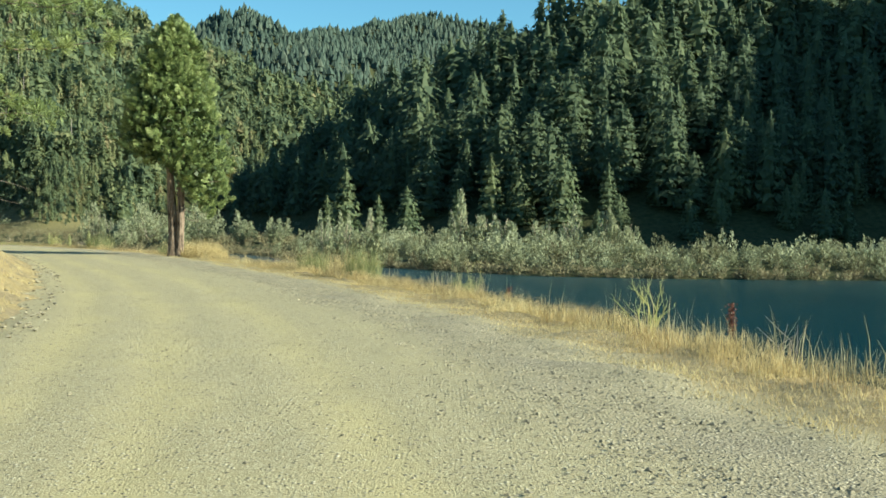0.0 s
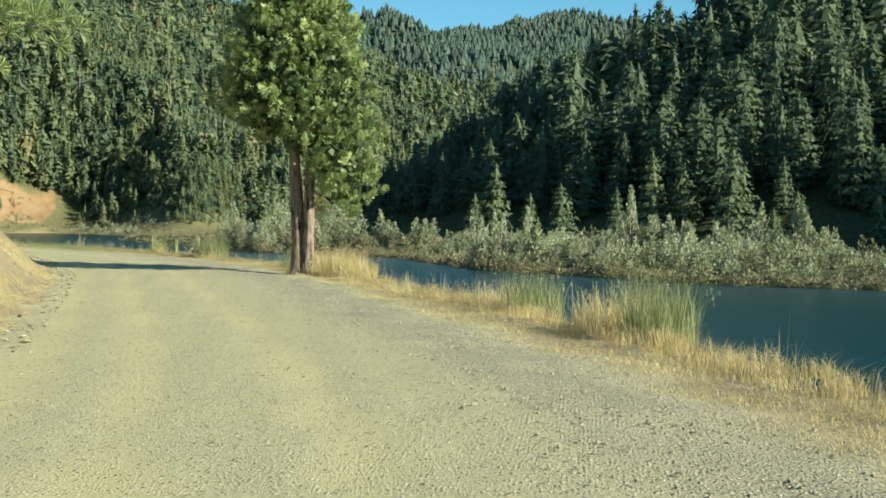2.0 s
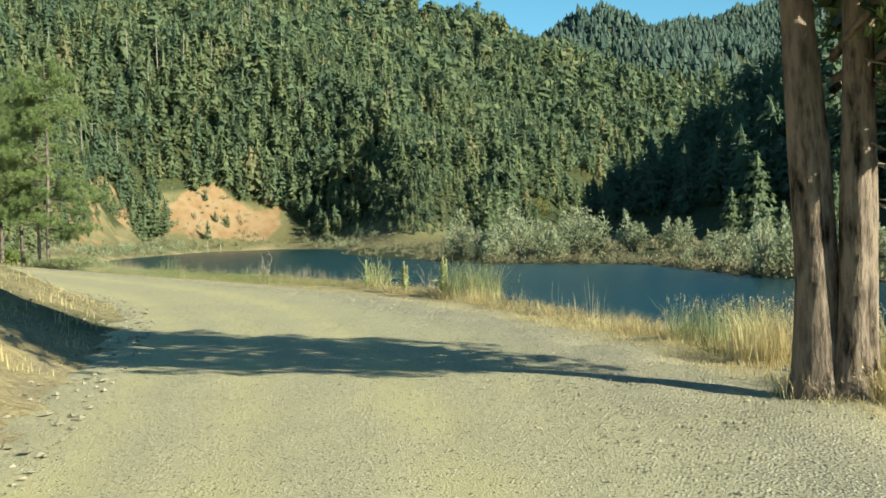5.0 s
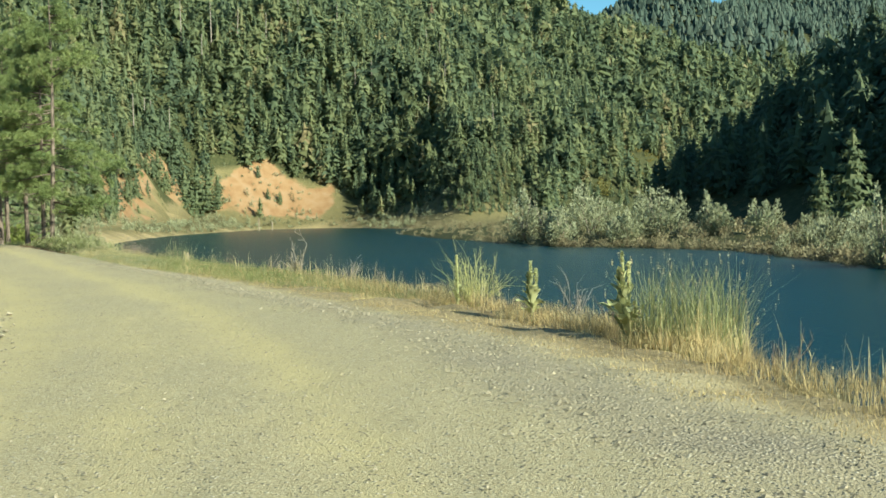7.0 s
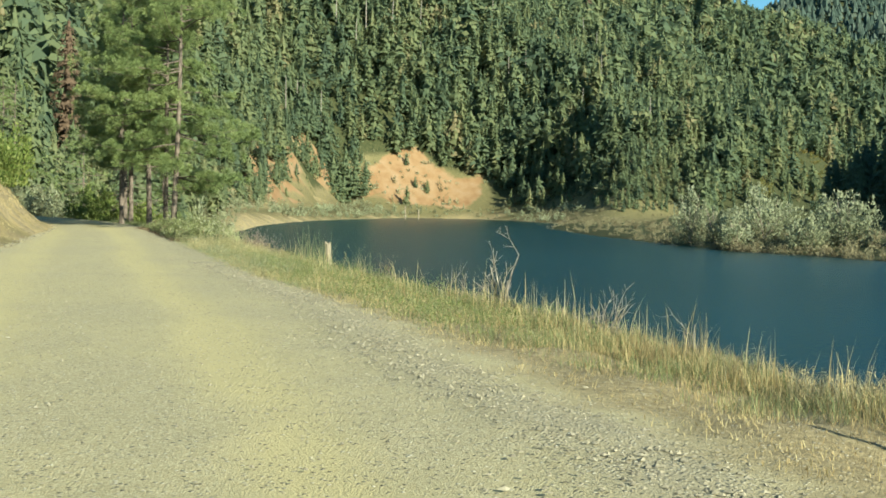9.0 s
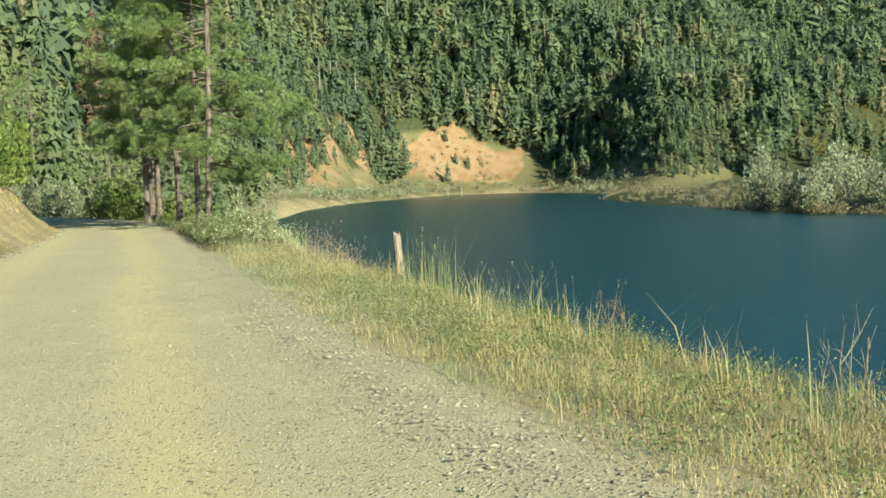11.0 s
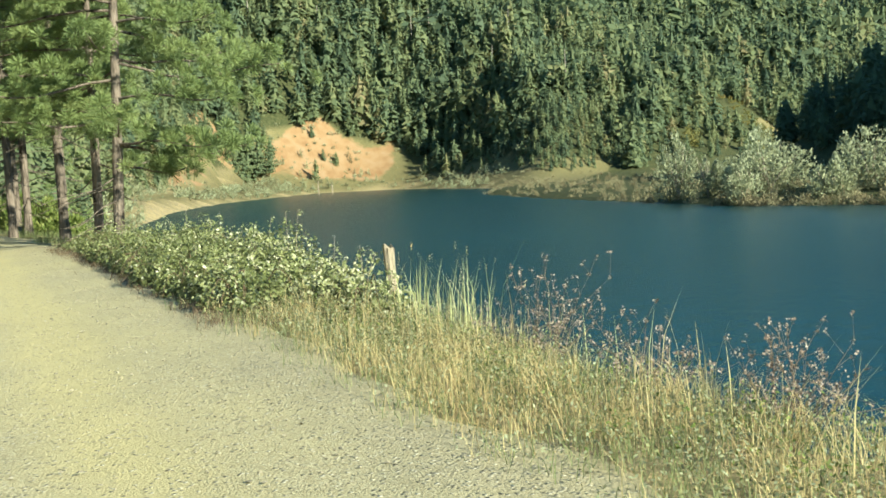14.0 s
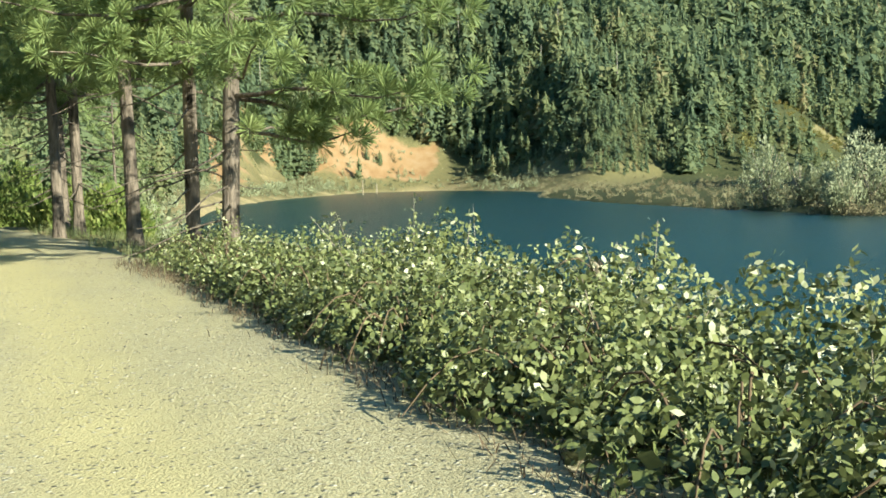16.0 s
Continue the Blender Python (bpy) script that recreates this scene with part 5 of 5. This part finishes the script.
twig_shrub(110.4, 4.6, 0.95, 0.8, 144, weed, mat=M_WEED, stems=16, leafy=M_HEADS, thick=0.006)
twig_shrub(108.9, 4.9, 0.9, 0.8, 149, weed, mat=M_WEED, stems=14, leafy=M_HEADS, thick=0.006)
twig_shrub(107.3, 4.7, 0.85, 0.8, 145, weed, mat=M_WEED, stems=14, leafy=M_HEADS, thick=0.006)
twig_shrub(43.0, 6.4, 0.8, 0.3, 146, weed, mat=M_WEED, stems=4)
twig_shrub(97.0, 5.5, 0.4, 0.4, 147, "green leafy weeds on the lake bank", leafy=M_SHRUB, stems=12)
twig_shrub(95.0, 5.7, 0.7, 0.4, 148, weed, mat=M_WEED, stems=8)


def dock_stalk(s, d, tall, seed):
    r = np.random.default_rng(seed)
    d = min(d, float(crest(s)) + 0.7)
    root = tagged(new("dock_stalk"), "rust-red dock stalk gone to seed", "plant")
    root.location = on_ground(np.array([s]), np.array([d]))[0]
    v, f = tube([(0, 0, -0.05), (0.01, 0, tall * 0.5), (0, 0.02, tall)], [0.012, 0.009, 0.004], 5)
    mesh_object("stem", v, f, M_TWIG, smooth=True, parent=root)
    k = r.uniform(0.55, 1, 260)
    c = np.column_stack([r.normal(0, 0.03, 260), r.normal(0, 0.03, 260), k * tall])
    v, f = leaves(c, 0.03, None, 1.3, 1.0, r)
    tagged(mesh_object("seed_head", v, f, M_SEED, parent=root, tint=np.repeat(r.uniform(0, 1, 260), 4)), kind="stuff")


dock_stalk(14.9, 7.5, 1.2, 151)
dock_stalk(24.0, 7.0, 0.9, 152)


def mullein(s, d, tall, seed, leafy=1.0):
    """A woolly rosette with a leafy stalk and a flower spike."""
    r = np.random.default_rng(seed)
    root = tagged(new("mullein_plant"), "tall pale woolly mullein with large grey-green leaves", "plant", "mulleins on the bank")
    root.location = on_ground(np.array([s]), np.array([d]))[0]
    v, f = tube([(0, 0, -0.05), (0.01, 0.01, tall * 0.5), (0, 0, tall)], [0.022, 0.018, 0.012], 7)
    mesh_object("stalk", v, f, M_WOOLLY, smooth=True, parent=root, tint=np.full(len(v), 0.6))
    n = 30
    for i in range(n):
        low = i < 12
        a = i * 2.4 + r.uniform(-0.4, 0.4)
        z = 0.03 + 0.2 * tall * i / 12 if low else tall * (0.26 + 0.5 * (i - 12) / 18)
        ln = (0.27 if low else 0.17 - 0.005 * (i - 12)) * r.uniform(0.8, 1.2) * (0.6 + 0.4 * tall) * leafy
        up, droop = (r.uniform(0.6, 3.0), r.uniform(0.6, 1.2)) if low else (r.uniform(1.5, 3.2), 1.15)
        out, side = np.array([math.cos(a), math.sin(a), 0]), np.array([-math.sin(a), math.cos(a), r.uniform(-0.3, 0.3)])
        b = np.array([0, 0, z])
        pts = [b, b + out * ln * 0.4 + [0, 0, ln * 0.4 * up], b + out * ln * 0.72 + [0, 0, ln * 0.5 * up], b + out * ln + [0, 0, ln * 0.5 * up * droop]]
        w = [0.02, 0.22 * ln, 0.25 * ln, 0.0]
        v = np.array([q for p, x in zip(pts, w) for q in (p - side * x + [0, 0, x * 0.3], p, p + side * x + [0, 0, x * 0.3])])
        f = np.array([g for j in range(3) for o in (0, 1) for g in ([j * 3 + o, j * 3 + o + 1, j * 3 + o + 4], [j * 3 + o, j * 3 + o + 4, j * 3 + o + 3])])
        mesh_object("leaf", v, f, M_WOOLLY, smooth=True, parent=root, tint=np.full(12, r.uniform(0.1, 1)))
    m = 170
    for ox, oy, top in ((0, 0, 1.0), (0.07, 0.05, 0.88), (-0.06, 0.04, 0.8))[:3 if leafy > 0.8 else 1]:
        k, a = r.uniform(0.56, 1.0, m), r.uniform(0, 6.283, m)
        v, f = leaves(np.column_stack([ox + 0.02 * np.cos(a), oy + 0.02 * np.sin(a), k * tall * top]), 0.026, None, 1.3, 1, r)
        tagged(mesh_object("flower_spike", v, f, M_WOOLLY, parent=root, tint=np.repeat(r.uniform(0.5, 1, m), 4)), kind="stuff")
        if ox:
            v, f = tube([(0, 0, tall * 0.3), (ox, oy, tall * 0.5), (ox, oy, tall * top)], [0.016, 0.014, 0.01], 6)
            mesh_object("side_stalk", v, f, M_WOOLLY, smooth=True, parent=root, tint=np.full(len(v), 0.6))


mullein(71.9, 5.3, 1.1, 161)
mullein(74.9, 5.3, 0.88, 162)
mullein(77.5, 5.0, 0.9, 163, 0.45)
mullein(71.4, 5.1, 0.55, 164)


def piling(x, y, top, thick, label, seed, sink=0.6):
    """A weathered post standing in the lake, its top split and broken."""
    r = np.random.default_rng(seed)
    lo = WATER - sink
    z = np.concatenate([np.linspace(lo, top - 0.25, 9), [top]])
    p = np.column_stack([x + 0.02 * np.sin(z * 2) + (z - lo) * -0.02, y + 0.02 * np.cos(z * 3), z])
    v, f = tube(p, np.full(10, thick * 0.5) * r.uniform(0.9, 1.1, 10), 9)
    v[-9:, 2] -= r.uniform(0, 0.45, 9) ** 1.0
    cap = np.array([[len(v) - 9 + i, len(v) - 9 + (i + 1) % 9, len(v)] for i in range(9)])
    v, f = np.concatenate([v, [[x, y, top - 0.3]]]), np.concatenate([f, cap])
    tagged(mesh_object("wooden_post", v, f, M_POST), label, "post")


piling(-61.3, 123.0, -0.55, 0.36, "weathered pale wooden post with a broken top standing in the lake", 171)
piling(-251.6, 476.4, 1.2, 0.45, "thin pale wooden post standing at the far shore", 172)
piling(-253.4, 491.0, -0.2, 0.45, "short pale wooden post standing at the far shore", 173)


# ---- small things on the far shore and slopes ----
def snag(x, y, tall, seed):
    r = np.random.default_rng(seed)
    t = np.linspace(0, 1, 6)
    lo = float(height(np.array([x]), np.array([y]))[0]) - 0.5
    p = np.column_stack([x + r.normal(0, 0.6) * t, y + 0 * t, lo + tall * t])
    v, f = tube(p, np.linspace(0.42, 0.12, 6), 6)
    tagged(mesh_object("dead_snag", v, f, M_SNAG, smooth=True), "bare grey standing dead trunk on the forested slope", "dead tree", "snags")


for i, (x, y, t) in enumerate([(-325, 660, 30), (-271, 640, 24), (-358, 590, 30), (-433, 885, 28), (-352, 610, 24), (-232, 620, 18), (-250, 690, 24), (-262, 700, 26), (-330, 630, 24), (-350, 720, 26), (-323, 495, 23), (-336, 522, 18), (-330, 519, 22), (-332, 537, 21), (-374, 545, 26), (-346, 590, 23), (-320, 613, 21), (-303, 665, 24), (-280, 638, 18), (-261, 656, 18), (-230, 642, 24), (-342, 620, 24), (-312, 631, 18), (-186, 587, 24)]):
    snag(x, y, t, 180 + i)


def single_tree(name, x, y, tall, shape, mat, label, tint=0.6):
    v, f = shape
    z = float(height(np.array([x]), np.array([y]))[0])
    ob = mesh_object(name, v * tall, f, mat, tint=np.full(len(v), tint))
    ob.location = (x, y, z - 0.3)
    return tagged(ob, label, "tree")


r = np.random.default_rng(191)
single_tree("dead_fir", -300, 812, 30, conifer(r, 400, 0.15), M_RUST, "rust-brown dead fir on the forested slope")
single_tree("dead_fir", -187, 229, 26, conifer(r, 1100, 0.15, 0.05, 6, 8), M_RUST, "rust-brown dead fir on the forested slope")
for x, y, t in ((-242, 632, 17), (-234, 628, 13), (-296, 640, 14), (-262, 690, 12), (-196, 600, 12), (-128, 560, 11)):
    single_tree("yellow_oak", x, y, t, silver_shrub(r, 0.75, 0.95, 900, 0.03, 14), M_YELLOW, "yellowing broadleaf tree among the firs")
r = np.random.default_rng(193)
CLIFF_FIRS = [(-298 - 0.89 * u + 0.46 * k, 585 - 0.46 * u - 0.89 * k, t) for u, k, t in zip(r.uniform(34, 105, 26), r.uniform(4, 34, 26), r.uniform(3, 12, 26))]
CLIFF_FIRS += [(-298 - 0.89 * u + 0.46 * k, 585 - 0.46 * u - 0.89 * k, t) for u, k, t in zip(r.uniform(48, 110, 44), r.uniform(-40, 8, 44), r.uniform(5, 14, 44))]
CLIFF_FIRS += [(-304, 571, 6), (-296, 566, 6), (-291, 569, 7), (-356, 535, 9), (-349, 538, 14), (-341, 537, 12), (-362, 526, 9), (-318, 552, 6), (-352, 530, 14), (-312, 548, 5)]
for x, y, t in CLIFF_FIRS:
    single_tree("young_fir", x, y, t, conifer(r, 300, 0.28, 0.02), M_FIR, "young fir on the bare orange slope", float(r.uniform(0.2, 0.7)))

for x, y, t in ((-322, 523, 20), (-320, 530, 24), (-316, 534, 27), (-312, 537, 22), (-308, 539, 17), (-326, 533, 25), (-330, 528, 23), (-318, 526, 16), (-274, 412, 15), (-271, 405, 13), (-300, 470, 9)):
    single_tree("slope_fir", x, y, t, conifer(r, 520, float(r.uniform(0.22, 0.3)), 0.02, 6, 8, float(r.uniform(0.2, 0.6))), M_FIR, "dark full-branched fir at the foot of the orange slope", float(r.uniform(0.1, 0.5)))

r = np.random.default_rng(197)
x, y = road_place(r.uniform(470, 625, 90), -r.uniform(8, 34, 90))
forest("roadside_firs", np.column_stack([x, y, height(x, y) - 0.2]), r.uniform(4, 13, 90), [conifer(r, 260, s, 0.02) for s in (0.24, 0.2, 0.27)], M_FIR, "young firs scattered over the orange road cut")
a, k = r.uniform(0, 6.283, 240), np.sqrt(r.uniform(0, 1, 240))
x, y = -110 + 30 * k * np.cos(a), 632 + 38 * k * np.sin(a)
forest("clearing_scrub", np.column_stack([x, y, height(x, y) - 0.1]), r.uniform(0.4, 0.9, 240), [silver_shrub(r, 3.0, 2.6, 110, 0.24)], M_YELLOW, "yellow-green scrub on the grassy clearing")

r = np.random.default_rng(201)
SHORE_PINES = [conifer(r, 560, w, 0.04, 6, 8, f) for w, f in ((0.24, 0.3), (0.27, 0.5), (0.22, 0.15), (0.3, 0.6))]
q = [(-20.8, 250.8, 17), (25.7, 254, 18), (10.6, 261.6, 18), (61.8, 258, 18), (-14, 252, 11), (-8, 258, 13), (3, 250, 12), (17, 262, 13), (-26, 262, 11)]
q += [(30 + 5.2 * i + r.normal(0, 1.5), 252 - 0.1 * i + r.normal(0, 6), r.uniform(7, 12)) for i in range(22)]
for i, (x, y, t) in enumerate(q):
    tagged(single_tree("lakeside_pine", x, y, t, SHORE_PINES[i % 4], M_FIR, "young green pine on the flat below the dark ridge", float(r.uniform(0.25, 0.65))), group="pines below the ridge")

q = scatter(12000, -400, -100, 140, 620, r, 3.7)
lk, (s, d) = lake_distance(q[:, 0], q[:, 1]), along_road(q[:, 0], q[:, 1])
ok = (lk > 0.4) & (lk < np.where(s > 400, 46, 30)) & (np.abs(d) > 3.2) & ((q[:, 0] < -190) | (d < 40)) & (s > 150)
q = q[ok]
forest("far_shore_scrub", np.column_stack([q, height(q[:, 0], q[:, 1]) - 0.1]), 0.35 + 0.95 * r.uniform(0, 1, len(q)) ** 2, [silver_shrub(r, w, t, 84, 0.27) for w, t in ((2.6, 3.0), (3.4, 3.2), (3.8, 2.6), (2.6, 3.8))], M_SILVER, "low grey-green scrub along the far shore", tint=r.uniform(0, 0.8, len(q)))


def shrub(x, y, wide, tall, count, size, mat, label, seed):
    r = np.random.default_rng(seed)
    v, f = silver_shrub(r, wide, tall, count, size)
    ob = mesh_object("shrub", v, f, mat, tint=np.repeat(r.uniform(0, 1, count), 3))
    ob.location = (x, y, float(height(np.array([x]), np.array([y]))[0]) - 0.1)
    return tagged(ob, label, "shrub")


for i, (x, y, w, t) in enumerate([(-95, 134.5, 3.4, 3.0), (-100, 136.8, 3.6, 3.6), (-104.5, 139, 3.4, 3.2), (-110, 142, 3.4, 3.4)]):
    shrub(x, y, w, t, 4500, 0.085, M_SILVER, "rounded grey-green willow shrub by the road", 211 + i)
for i, (x, y, w, t) in enumerate([(-84, 128.8, 3, 2.6), (-79.5, 126.6, 2.8, 2.2), (-76, 124.4, 2.6, 2.0), (-88, 131.4, 3, 3.0)]):
    shrub(x, y, w, t, 4500, 0.08, M_SHRUB, "bright green leafy shrub behind the pines", 221 + i)
for i, (s, d, w, t) in enumerate([(134.6, -4.3, 3.2, 3.6), (138, -5.4, 3.8, 4.0), (142, -6.0, 4.0, 3.6), (130, -6.5, 3.4, 2.6)]):
    x, y = road_place(np.array([s]), np.array([d * 1.0]))
    shrub(float(x[0]), float(y[0]), w, t, 4500, 0.085, M_SHRUB, "olive-green shrub on top of the cut bank", 231 + i)
